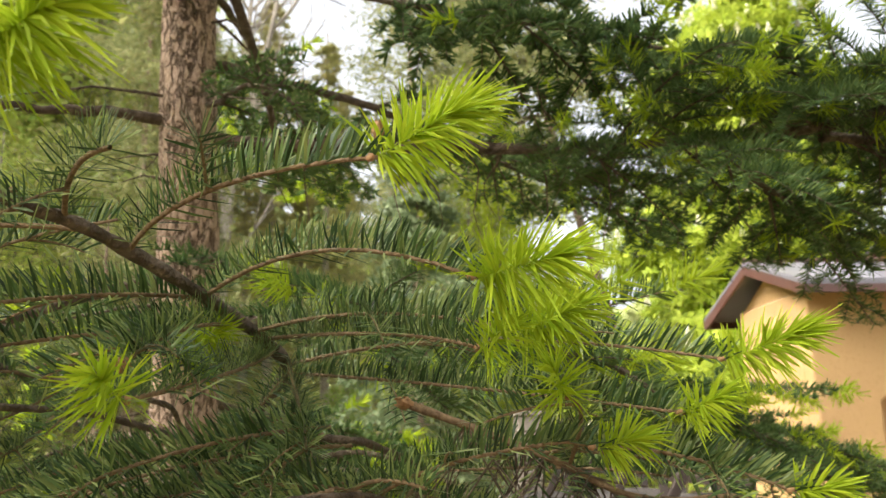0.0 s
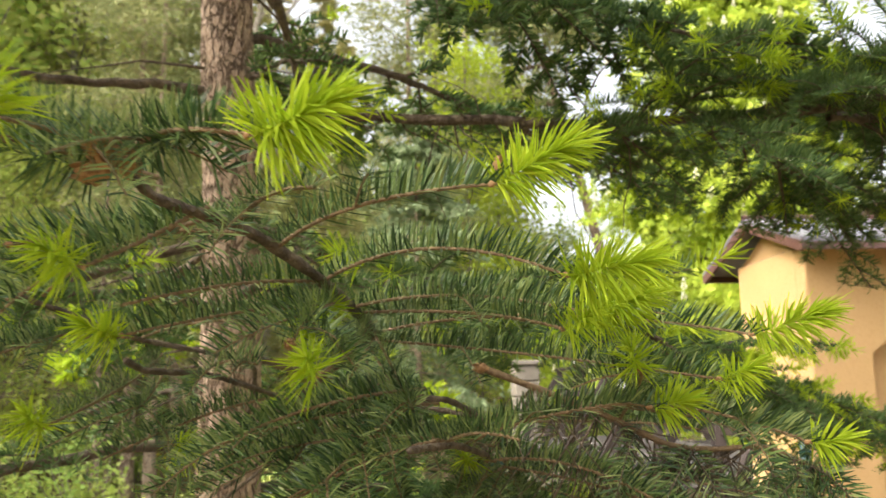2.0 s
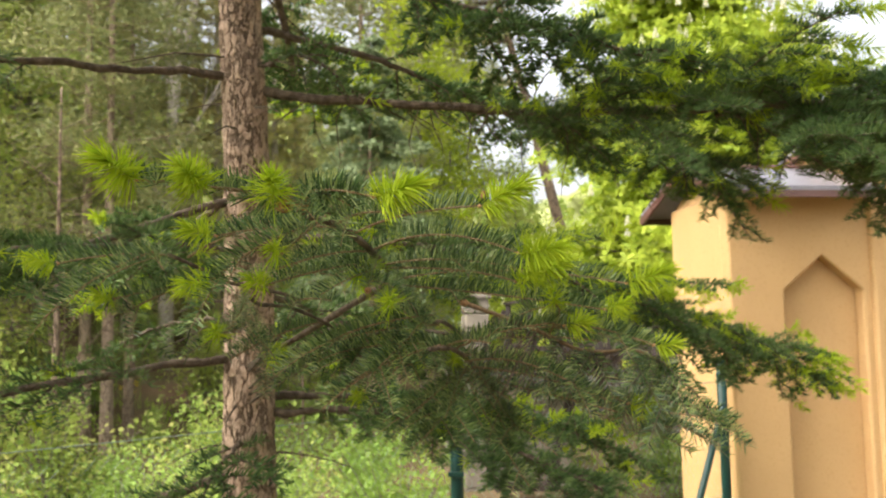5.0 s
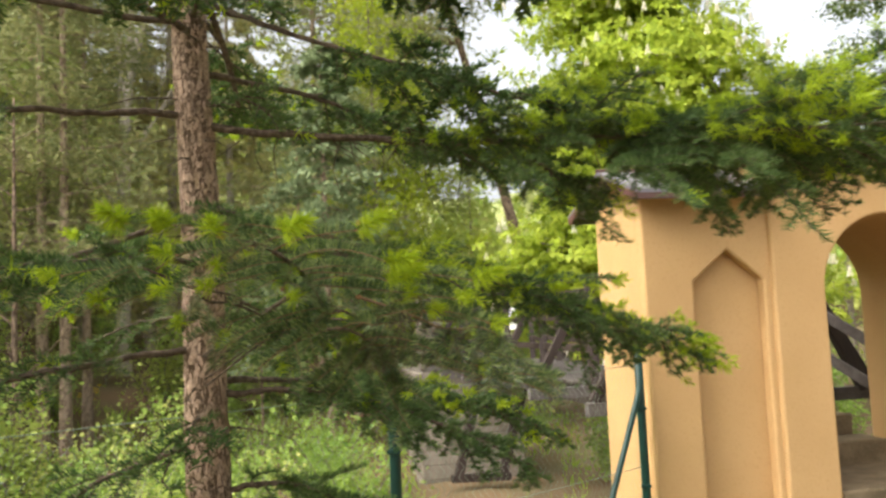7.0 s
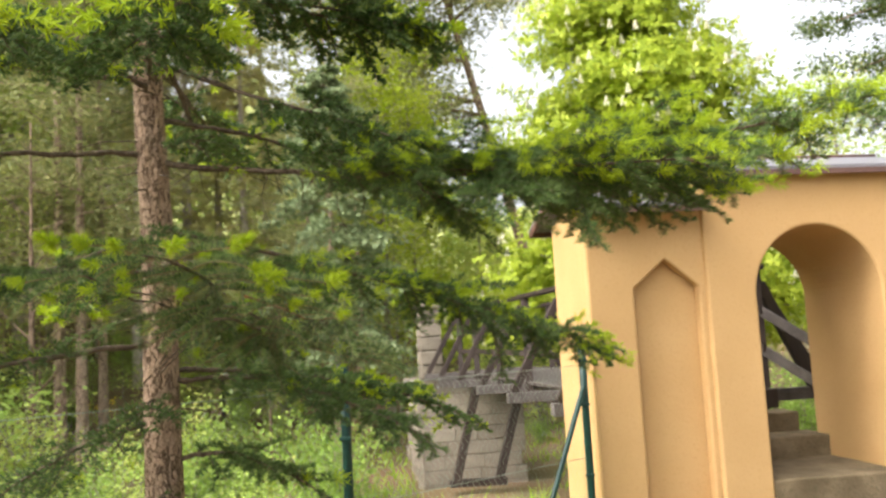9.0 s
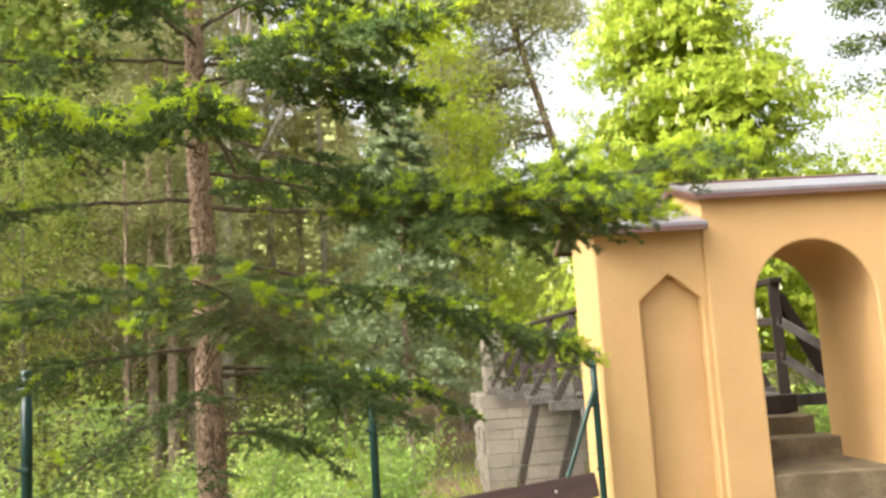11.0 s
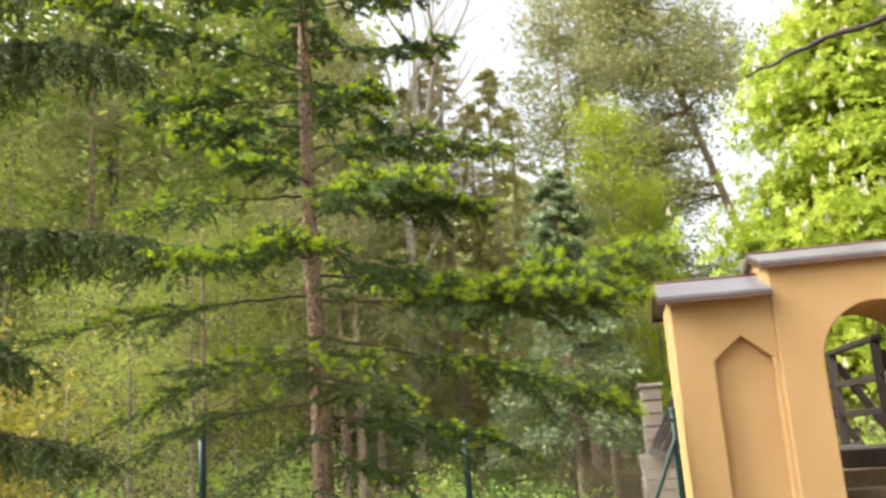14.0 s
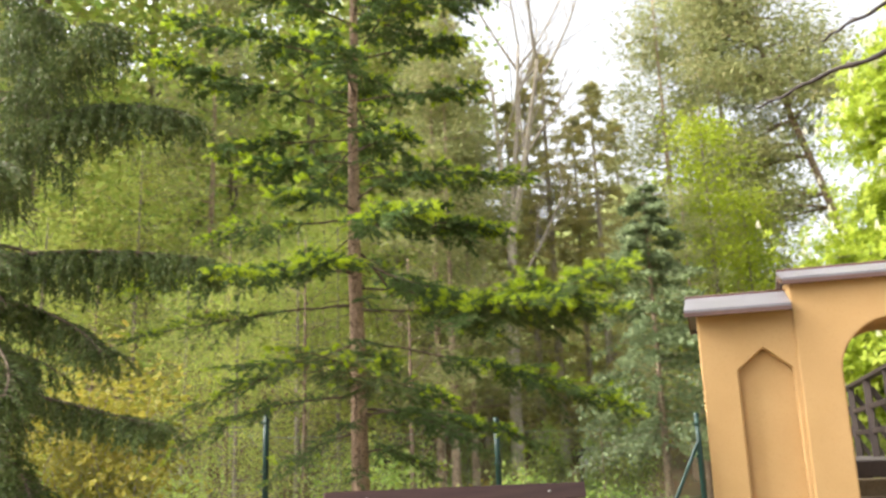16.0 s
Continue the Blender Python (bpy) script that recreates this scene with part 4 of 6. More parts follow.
for limb_row in ((3.15, 1.35, 0.30, 2.98), (3.95, -1.30, 0.20, 3.78), (3.72, -0.95, 0.55, 3.50), (3.85, 0.45, 0.85, 3.72), (3.90, -0.40, -1.20, 3.80),
                 (4.20, -1.85, 0.25, 4.66), (4.35, 1.12, 0.30, 4.40), (4.30, 0.20, -1.30, 4.30), (4.40, -0.20, 1.20, 4.45),
                 (4.75, -1.70, 0.10, 5.15), (4.80, 1.05, 0.20, 4.95), (4.80, 0.40, 1.05, 4.95), (4.80, 0.10, -1.20, 4.90)):
    upper_limb(*limb_row)
zb = 5.25
while zb < TREE_H - 0.3:
    a0 = ru.uniform(0, 360)
    for i in range(5):
        a = radians(a0 + i * 72 + ru.uniform(-12, 12))
        r = 0.18 + 1.5 * (1 - (zb - 5.0) / (TREE_H - 5.0)) * ru.uniform(0.75, 1.1)
        upper_limb(zb + ru.uniform(-0.08, 0.08), math.cos(a) * r, math.sin(a) * r, zb + 0.12 * r)
    zb += 0.48

# short inner shoots close to the trunk
for i in range(24):
    SB += 1
    z0 = 0.9 + i * 0.37 if i < 7 else 3.5 + (i - 7) * 0.15
    a = radians(-64 + ru.uniform(-115, 115))
    r = ru.uniform(0.32, 0.55)
    x, y = math.cos(a), math.sin(a)
    fir_branch(fir, (TX + x * 0.04, TY + y * 0.04, z0), (TX + x * r * 0.5, TY + y * r * 0.5, z0 + 0.04), (TX + x * r, TY + y * r, z0 - 0.12), 0.22, 330, 0.027, 0.0055, 0.12, 0.007, 0.15, 0.35, 0.05, 0.04, False, None, 18, SB, 0.10)

# dead twigs on the inner trunk
rd = random.Random(11)
for i in range(26):
    z0 = rd.uniform(0.7, 3.4)
    a = rd.uniform(0, 2 * math.pi)
    l = rd.uniform(0.15, 0.5)
    p = [(TX + math.cos(a) * s * l + rd.uniform(-.015, .015), TY + math.sin(a) * s * l + rd.uniform(-.015, .015), z0 - 0.25 * l * s * s) for s in (0, .25, .5, .75, 1)]
    o = child("dead_twig", quad_mesh("dead_twig", *tube(p, [0.005, 0.004, 0.003, 0.002, 0.001], 5), FIR_LIMB), fir)
    o.matrix_parent_inverse = Matrix.Translation(-fir.location)
long_limb = bez((TX + 0.05, TY, 2.31), (0.35, 1.68, 2.02), (1.80, 1.22, 2.20), 40)
for i in range(80):
    p0 = long_limb[rd.randint(2, 22)]
    d = np.array([rd.uniform(-0.3, 0.6), rd.uniform(-1, 1), rd.uniform(-0.9, 0.5)])
    l = rd.uniform(0.08, 0.30)
    p = [p0 + d * l * s + np.array([0.02 * math.sin(5 * s + i), 0, -0.10 * l * s * s]) for s in (0, .25, .5, .75, 1)]
    o = child("dead_twig", quad_mesh("dead_twig", *tube(p, [0.0024, 0.002, 0.0016, 0.0012, 0.0007], 5), FIR_LIMB), fir)
    o.matrix_parent_inverse = Matrix.Translation(-fir.location)
for a, b, r in (((-0.97, 1.80, 2.84), (-1.02, 2.32, 2.53), 0.017), ((-1.0, 1.7, 3.0), (-1.25, 1.55, 2.75), 0.008)):
    o = child("dead_limb", quad_mesh("dead_limb", *tube(bez(a, [(p + q) / 2 + 0.02 for p, q in zip(a, b)], b, 8), np.linspace(r, r * 0.6, 8), 8), FIR_LIMB), fir)
    o.matrix_parent_inverse = Matrix.Translation(-fir.location)

# ---- the low bough ----
STEM = [(-0.93, 1.66, 1.50), (-0.62, 1.25, 1.60), (-0.40, 0.92, 1.665), (-0.325, 0.784, 1.682), (-0.323, 0.69, 1.704), (-0.318, 0.56, 1.722), (-0.323, 0.453, 1.737), (-0.334, 0.385, 1.739), (-0.339, 0.344, 1.739), (-0.337, 0.310, 1.748)]
TWIGS = []


def bough_twig(start, middle, end, shoot):
    """A twig of the bough; shoot is the length of its new growth (0: none)."""
    TWIGS.append((start, middle, end, shoot))


bough_twig((-0.322, 0.5, 1.73), (-0.245, 0.415, 1.752), (-0.129, 0.429, 1.754), 0.058)
bough_twig((-0.32, 0.6, 1.716), (-0.205, 0.53, 1.755), (-0.086, 0.48, 1.694), 0.058)
bough_twig((-0.323, 0.7, 1.702), (-0.2, 0.63, 1.715), (-0.075, 0.575, 1.675), 0.05)
bough_twig((-0.323, 0.72, 1.698), (-0.17, 0.62, 1.69), (-0.095, 0.535, 1.66), 0.04)
bough_twig((-0.325, 0.79, 1.682), (-0.15, 0.74, 1.71), (0.065, 0.685, 1.66), 0.06)
bough_twig((-0.34, 0.82, 1.676), (-0.15, 0.77, 1.655), (0.03, 0.64, 1.62), 0.032)
bough_twig((-0.08, 0.742, 1.594), (0.0, 0.66, 1.61), (0.1, 0.655, 1.565), 0.024)
bough_twig((-0.06, 0.742, 1.586), (-0.03, 0.6, 1.63), (-0.042, 0.515, 1.628), 0.035)
bough_twig((-0.1, 0.742, 1.600), (0.02, 0.8, 1.59), (0.13, 0.8, 1.56), 0.0)
bough_twig((-0.32, 0.6, 1.715), (-0.36, 0.53, 1.715), (-0.395, 0.4, 1.678), 0.0)
bough_twig((-0.322, 0.68, 1.703), (-0.37, 0.6, 1.7), (-0.43, 0.45, 1.66), 0.03)
bough_twig((-0.322, 0.66, 1.702), (-0.3, 0.53, 1.69), (-0.286, 0.448, 1.652), 0.0)
bough_twig((-0.322, 0.74, 1.69), (-0.27, 0.58, 1.655), (-0.24, 0.375, 1.625), 0.032)
bough_twig((-0.339, 0.315, 1.757), (-0.3, 0.26, 1.765), (-0.225, 0.245, 1.742), 0.045)
bough_twig((-0.339, 0.315, 1.757), (-0.345, 0.25, 1.76), (-0.318, 0.172, 1.737), 0.045)
bough_twig((-0.337, 0.345, 1.753), (-0.39, 0.27, 1.765), (-0.4, 0.185, 1.752), 0.045)
bough_twig((-0.39, 0.27, 1.76), (-0.43, 0.22, 1.762), (-0.455, 0.14, 1.755), 0.045)
bough_twig((-0.33, 0.4, 1.745), (-0.355, 0.34, 1.705), (-0.35, 0.285, 1.686), 0.038)
bough_twig((-0.33, 0.42, 1.742), (-0.41, 0.38, 1.72), (-0.45, 0.32, 1.66), 0.04)
bough_twig((-0.327, 0.44, 1.738), (-0.28, 0.37, 1.75), (-0.225, 0.33, 1.735), 0.0)
bough_twig((-0.327, 0.46, 1.736), (-0.4, 0.44, 1.745), (-0.47, 0.37, 1.72), 0.035)
bough_twig((-0.325, 0.78, 1.684), (-0.26, 0.66, 1.62), (-0.235, 0.6, 1.6), 0.0)
bough_twig((-0.33, 0.8, 1.678), (-0.33, 0.66, 1.6), (-0.345, 0.575, 1.545), 0.0)
bough_twig((-0.35, 0.84, 1.67), (-0.27, 0.74, 1.60), (-0.24, 0.6, 1.545), 0.0)
bough_twig((-0.36, 0.86, 1.67), (-0.3, 0.7, 1.58), (-0.25, 0.62, 1.52), 0.0)


def grow_bough(stem_path, twigs, seed, side_shoots, dens, name_label, r0=0.0078, fresh_scale=1.0):
    """A low bough: its stem, each twig, the combed needles and the new shoots."""
    rl = np.random.default_rng(seed)
    stem = np.array(stem_path)
    tt = np.linspace(0, len(stem) - 1, 60)
    fine = np.stack([np.interp(tt, np.arange(len(stem)), stem[:, c]) for c in range(3)], -1)
    for _ in range(3):
        fine[1:-1] = (fine[:-2] + 2 * fine[1:-1] + fine[2:]) / 4
    low = child("low_bough", quad_mesh("low_bough", *tube(fine, np.linspace(r0, 0.0030, 60) * (1 + 0.10 * np.sin(np.arange(60) * 2.1) + 0.08 * np.sin(np.arange(60) * 0.9 + 1)), 12), FIR_LIMB, True), fir, name_label)
    low.matrix_parent_inverse = Matrix.Translation(-fir.location)
    extra = []
    for a, b, c, sh in twigs:
        a, b, c = map(np.array, (a, b, c))
        for s in (0.3, 0.5, 0.7, 0.85):
            p = (1 - s) ** 2 * a + 2 * s * (1 - s) * b + s * s * c
            d = unit(c - a)
            sdv = unit(np.cross(d, (0, 0, 1)))
            for sg in (-1, 1):
                if rl.random() < side_shoots:
                    e = p + (d * 0.75 + sdv * sg * rl.uniform(0.5, 0.9) + np.array([0, 0, rl.uniform(-0.55, 0.0)])) * rl.uniform(0.05, 0.10)
                    extra.append((p, (p + e) / 2 + np.array([0, 0, 0.007]), e, 0.03 if rl.random() < 0.10 * fresh_scale else 0.0))
    full = list(twigs) + extra
    A, B, C = (np.array([np.asarray(t[i], float) for t in full]) for i in range(3))
    for i in range(len(full)):
        main_twig = i < len(twigs)
        V, F = twig_tubes(A[i:i + 1], B[i:i + 1], C[i:i + 1], np.array([0.0019 if main_twig else 0.0011]), np.array([0.0013 if main_twig else 0.0007]), 7, 10)
        child("twig", quad_mesh("twig", V, F, FIR_TWIG, True), low)
    K = len(twigs)
    sets = [combed(A[:K], B[:K], C[:K], dens, 0.0265, 0.0019, ((-14, 77, 1), (16, 74, 1), (-50, 66, 0.6), (52, 66, 0.6), (-100, 58, 0.35), (105, 58, 0.35)), rl)]
    if extra:
        sets.append(combed(A[K:], B[K:], C[K:], dens * 0.85, 0.0235, 0.0018, ((-25, 70, 1), (28, 70, 1), (-80, 60, 0.7), (80, 60, 0.7), (170, 55, 0.25)), rl, 0.10))
    child("needles", quad_mesh("needles", *merge(sets), FIR_OLD), low, kind="stuff")
    sh = np.array([t[3] for t in full])
    for kk in np.nonzero(sh > 0)[0]:
        big = sh[kk] > 0.042
        d = unit(unit(C[kk] - B[kk]) + np.array([0.0, -0.05, 0.52]))
        V, F = tufts(C[kk:kk + 1], d[None], 250 if big else 110, 0.0315 if big else 0.026, 0.0017, sh[kk] * 0.95, (12, 80), True, 0.75, rl)
        child("new_shoot", quad_mesh("new_shoot", V, F, FIR_NEW), low, "bright yellow-green new shoot")
        r, at = 0.0028, C[kk] - unit(C[kk] - B[kk]) * 0.004
        V, F = tube([at + d * s for s in (-r, 0, r)], [r * 0.5, r, r * 0.4], 8)
        child("bud", quad_mesh("bud", V, F, BUD, True), low, "orange-brown scaly bud")
    return low


low = grow_bough(STEM, TWIGS, 21, 0.14, 255, "low bough with new shoots at its tips", fresh_scale=0.0)


def shifted(off, jit, seed, keep, end_y, bare_shoots):
    """The twigs of the bough again, lower down and shaken, for the boughs under it."""
    rj = random.Random(seed)
    st = [STEM[0]] + [tuple(p[i] + off[i] * k / 4 if k < 4 else p[i] + off[i] for i in range(3)) for k, p in enumerate(STEM[1:], 1)]
    st[0] = (STEM[0][0], STEM[0][1], STEM[0][2] + off[2] * 0.6)
    st = [p for p in st if p[1] > end_y]
    tw = []
    for a, b, c, sh in TWIGS:
        if rj.random() > keep or a[1] + off[1] < end_y:
            continue
        j = [rj.uniform(-jit, jit) for _ in range(3)]
        mv = lambda p, q: tuple(p[i] + off[i] + j[i] * q for i in range(3))
        tw.append((mv(a, 0.15), mv(b, 0.6), mv(c, 1.0), sh if rj.random() < bare_shoots and c[0] + off[0] < -0.36 else 0.0))
    return st, tw


for n_b, (off, seed, keep, ey, bs) in enumerate((((0.12, 0.18, -0.17), 31, 0.62, 0.50, 0.0), ((0.10, 0.24, -0.13), 33, 0.55, 0.60, 0.0), ((-0.16, 0.26, -0.10), 34, 0.25, 0.50, 0.40), ((-0.30, 0.10, -0.02), 36, 0.5, 0.50, 0.75))):
    st, tw = shifted(off, 0.05, seed, keep, ey, bs)
    grow_bough(st, tw, 40 + n_b, 0.30, 215, "lower shaded bough with dark needles", 0.0036, 0.6)


def bud(at, d, r):
    """A swollen bud: papery scales overlapping round a short core."""
    d = Vector(d).normalized()
    q = d.to_track_quat("Z", "Y")
    rb2 = random.Random(int(abs(at[0]) * 9999))
    sets = [tube([Vector(at) + d * s * r for s in (-1, 0, 1, 1.6)], [r * 0.5, r * 0.8, r * 0.6, r * 0.1], 8)]
    for k in range(16):
        a, h = k * 2.4, -0.8 + 2.0 * k / 16
        w = r * rb2.uniform(0.5, 0.75)
        rr = r * (1.05 - 0.35 * max(h, 0))
        loc = [((rr * 0.75, -w * 0.5, h * r), (rr * 0.75, w * 0.5, h * r)), ((rr * 1.02, -w * 0.65, (h + 0.55) * r), (rr * 1.02, w * 0.65, (h + 0.55) * r)), ((rr * rb2.uniform(0.7, 0.95), -w * 0.15, (h + 1.15) * r), (rr * rb2.uniform(0.7, 0.95), w * 0.15, (h + 1.15) * r))]
        rot = Matrix.Rotation(a, 3, "Z")
        vs = [tuple(Vector(at) + q @ (rot @ Vector(p))) for pair in loc for p in pair]
        sets.append((vs, [[0, 1, 3, 2], [2, 3, 5, 4]]))
    return child("bud", quad_mesh("bud", *merge(sets), BUD), low, "orange-brown scaly bud")


# a pale bare branch with a bud at its end and thin hanging shoots
BARE = np.array([(-0.19, 0.720, 1.636), (-0.12, 0.740, 1.608), (-0.07, 0.745, 1.587), (-0.016, 0.740, 1.558), (0.027, 0.735, 1.555), (0.069, 0.730, 1.560), (0.099, 0.720, 1.547), (0.118, 0.710, 1.534), (0.15, 0.70, 1.50)])
tb = np.linspace(0, len(BARE) - 1, 50)
bare_path = np.stack([np.interp(tb, np.arange(len(BARE)), BARE[:, c]) for c in range(3)], -1)
for _ in range(4):
    bare_path[1:-1] = (bare_path[:-2] + 2 * bare_path[1:-1] + bare_path[2:]) / 4
bare_branch = child("bare_branch", quad_mesh("bare_branch", *tube(bare_path, np.linspace(0.0036, 0.0016, 50) * (1 + 0.12 * np.sin(np.arange(50) * 1.7)), 10), FIR_TWIG, True), fir, "pale bare branch with a bud at its end")
bare_branch.matrix_parent_inverse = Matrix.Translation(-fir.location)
rbb = np.random.default_rng(77)
HA1 = bare_path[rbb.integers(6, 49, 30)]
HC1 = HA1 + np.stack([rbb.uniform(-0.05, 0.06, 30), rbb.uniform(-0.08, 0.05, 30), rbb.uniform(-0.11, -0.02, 30)], -1)
HB1 = (HA1 + HC1) / 2 + np.array([0.0, -0.01, 0.014])
child("hanging_twig", quad_mesh("hanging_twig", *twig_tubes(HA1, HB1, HC1, np.full(30, 0.0011), np.full(30, 0.0006), 5, 6), FIR_LIMB, True), bare_branch, kind="stuff")
child("needles", quad_mesh("needles", *combed(HA1, HB1, HC1, 190, 0.022, 0.0017, ((-40, 62, 1), (40, 62, 1), (130, 58, 0.5), (-130, 58, 0.5)), rbb, 0.08), FIR_OLD), bare_branch, kind="stuff")
DA = bare_path[rbb.integers(4, 30, 70)]
DC = DA + np.stack([rbb.uniform(-0.09, 0.09, 70), rbb.uniform(-0.04, 0.10, 70), rbb.uniform(-0.16, -0.01, 70)], -1)
child("dead_twig", quad_mesh("dead_twig", *twig_tubes(DA, (DA + DC) / 2 + rbb.normal(0, 0.012, (70, 3)), DC, np.full(70, 0.0010), np.full(70, 0.0005), 4, 6), FIR_LIMB, True), bare_branch, "dark brown dead twigs", "stuff")
bud((-0.192, 0.718, 1.637), (-0.7, -0.6, 0.1), 0.0055)
bud((-0.286, 0.446, 1.650), (0.1, -1, -0.2), 0.0045)
bud((-0.128, 0.425, 1.766), (0.2, -0.2, 0.9), 0.0035)
bud((-0.333, 0.284, 1.752), (-0.3, -0.8, 0.5), 0.0095)
bud((-0.323, 0.288, 1.744), (0.5, -0.8, 0.3), 0.0075)
bud((-0.343, 0.288, 1.742), (-0.6, -0.7, 0.0), 0.0070)
TUFT_AT, TUFT_TO = np.array([(-0.318, 0.290, 1.750), (-0.300, 0.275, 1.752), (-0.350, 0.300, 1.746)]), np.array([(0.09, -0.05, 0.02), (0.08, -0.03, 0.0), (-0.05, -0.09, 0.01)])
child("needles", quad_mesh("needles", *tufts(TUFT_AT, unit(TUFT_TO), 75, 0.027, 0.0018, 0.055, (30, 76), True, 0.2, np.random.default_rng(5)), FIR_OLD), low, "dark needle tuft round the big buds", "stuff")

# ---- hanging spruce ----
SX, SY = -3.35, -0.60
spruce = root("spruce_tree", (SX, SY, float(ground_z(SX, SY))), "dark spruce with long hanging twigs", "tree")
sp_inv = Matrix.Translation(-spruce.location)
zt = np.linspace(spruce.location.z - 0.1, 6.6, 60)
V, F = tube(np.stack([np.full(60, SX), np.full(60, SY), zt], -1), 0.11 * (1 - (zt + 0.3) / 7.2) + 0.01, 20)
o = child("trunk", quad_mesh("trunk", V, F, GREY_BARK, True), spruce)
o.matrix_parent_inverse = sp_inv


def spruce_branch(base, ctrl, tip, hang, seed, dens=200, gap=0.03):
    rng = np.random.default_rng(500 + seed)
    ax = bez(base, ctrl, tip, 30)
    L = np.linalg.norm(np.diff(ax, axis=0), axis=1).sum()
    n = int(L / gap)
    s = np.clip(rng.uniform(0.1, 1.0, n), 0, 0.999)
    f = s * 29
    i = f.astype(int)
    w = (f - i)[:, None]
    P = ax[i] * (1 - w) + ax[i + 1] * w
    T, N, S = side_frame(np.gradient(ax, axis=0))
    out = S[i] * rng.uniform(-1, 1, (n, 1)) * 0.27 + T[i] * 0.12
    l = hang * rng.uniform(0.35, 1.15, n) * np.clip(1.35 - s, 0.25, 1)
    A1 = P
    B1 = P + out * 0.8 + np.array([0, 0, 0.01])
    C1 = P + out + np.array([0, 0, -1.0]) * l[:, None] + rng.normal(0, 0.02, (n, 3))
    m = 3
    k = np.repeat(np.arange(n), m)
    t = rng.uniform(0.25, 0.9, (n * m, 1))
    Pm = (1 - t) ** 2 * A1[k] + 2 * t * (1 - t) * B1[k] + t ** 2 * C1[k]
    C2 = Pm + rng.normal(0, 1, (n * m, 3)) * np.array([0.05, 0.05, 0.0]) - np.array([0, 0, 1.0]) * rng.uniform(0.05, 0.14, (n * m, 1))
    limb = child("branch", quad_mesh("branch", *merge([tube(ax, np.linspace(0.022, 0.004, 30), 7), twig_tubes(A1, B1, C1, np.full(n, 0.003), np.full(n, 0.001), 3, 5)]), FIR_LIMB, True), spruce)
    limb.matrix_parent_inverse = sp_inv
    nd = [needles_along(A1, B1, C1, dens, 0.034, 0.0125, 180, 34, 0.05, False, rng=rng), needles_along(Pm, (Pm + C2) / 2, C2, dens, 0.034, 0.0125, 180, 34, 0.0, False, rng=rng)]
    nd.append(needles_along(ax[3:-1:2], (ax[3:-1:2] + ax[4::2]) / 2, ax[4::2], dens * 2, 0.026, 0.006, 180, 50, 0.0, False, rng=rng))
    child("needles", quad_mesh("needles", *merge(nd), SPRUCE), limb, kind="stuff")


spruce_branch((SX, SY, 3.75), (-1.9, -0.55, 3.95), (-0.72, -0.48, 3.44), 0.50, 0, 95, 0.013)
spruce_branch((SX, SY, 2.75), (-1.9, -0.4, 2.68), (-0.85, -0.15, 2.44), 0.46, 1, 95, 0.013)
spruce_branch((SX, SY, 1.75), (-2.2, -0.2, 1.45), (-1.24, -0.22, 1.26), 0.32, 2, 75, 0.015)
spruce_branch((SX, SY, 4.1), (-1.9, -0.6, 4.2), (-0.85, -1.0, 3.95), 0.46, 3, 75, 0.015)
spruce_branch((SX, SY, 2.2), (-2.2, -0.7, 1.85), (-1.7, -1.1, 1.45), 0.44, 4, 75, 0.015)
spruce_branch((SX, SY, 1.45), (-2.3, -0.5, 1.05), (-1.8, -0.75, 0.62), 0.36, 5, 75, 0.015)
spruce_branch((SX, SY, 3.5), (-2.3, -0.8, 3.4), (-1.75, -1.35, 3.05), 0.46, 6, 75, 0.015)
spruce_branch((SX, SY, 2.9), (-2.4, -0.8, 2.7), (-1.85, -1.25, 2.35), 0.46, 7, 75, 0.015)
spruce_branch((SX, SY, 4.7), (-2.3, -0.7, 4.6), (-1.6, -1.1, 4.3), 0.46, 8, 75, 0.015)
spruce_branch((SX, SY, 2.45), (-2.3, -0.3, 2.25), (-1.6, -0.45, 1.8), 0.42, 9, 75, 0.015)
spruce_branch((SX, SY, 1.9), (-2.5, -0.6, 1.5), (-2.05, -1.0, 1.05), 0.4, 10, 75, 0.015)
spruce_branch((SX, SY, 1.15), (-2.4, -0.3, 0.8), (-1.85, -0.35, 0.4), 0.32, 11, 75, 0.015)
spruce_branch((SX, SY, 0.9), (-2.5, -0.7, 0.45), (-2.0, -1.1, 0.1), 0.32, 12, 75, 0.015)
rs = random.Random(8)
q = 20
for i in range(11):
    zb = 0.6 + i * 0.46
    a = radians(rs.choice((-8, 15, 38, 55, 72)) + rs.uniform(-9, 9))
    r = rs.uniform(0.75, 1.1) * (1 - 0.09 * max(zb - 2, 0))
    x, y = math.cos(a), math.sin(a)
    q += 1
    spruce_branch((SX, SY, zb), (SX + x * r * 0.6, SY + y * r * 0.6, zb + 0.04), (SX + x * r, SY + y * r, zb - 0.26 * r), rs.uniform(0.36, 0.5), q, 60, 0.022)
zb = 0.8
while zb < 6.2:
    for i in range(3):
        a = radians(130 + i * 75 + rs.uniform(-20, 20))
        r = (0.3 + 1.55 * (1 - zb / 6.8)) * rs.uniform(0.75, 1.0)
        x, y = math.cos(a), math.sin(a)
        q += 1
        spruce_branch((SX, SY, zb), (SX + x * r * 0.6, SY + y * r * 0.6, zb - 0.02), (SX + x * r, SY + y * r, zb - 0.22 * r), 0.40, q, 30, 0.10)
    zb += 0.9

# ---- broadleaf and far trees ----


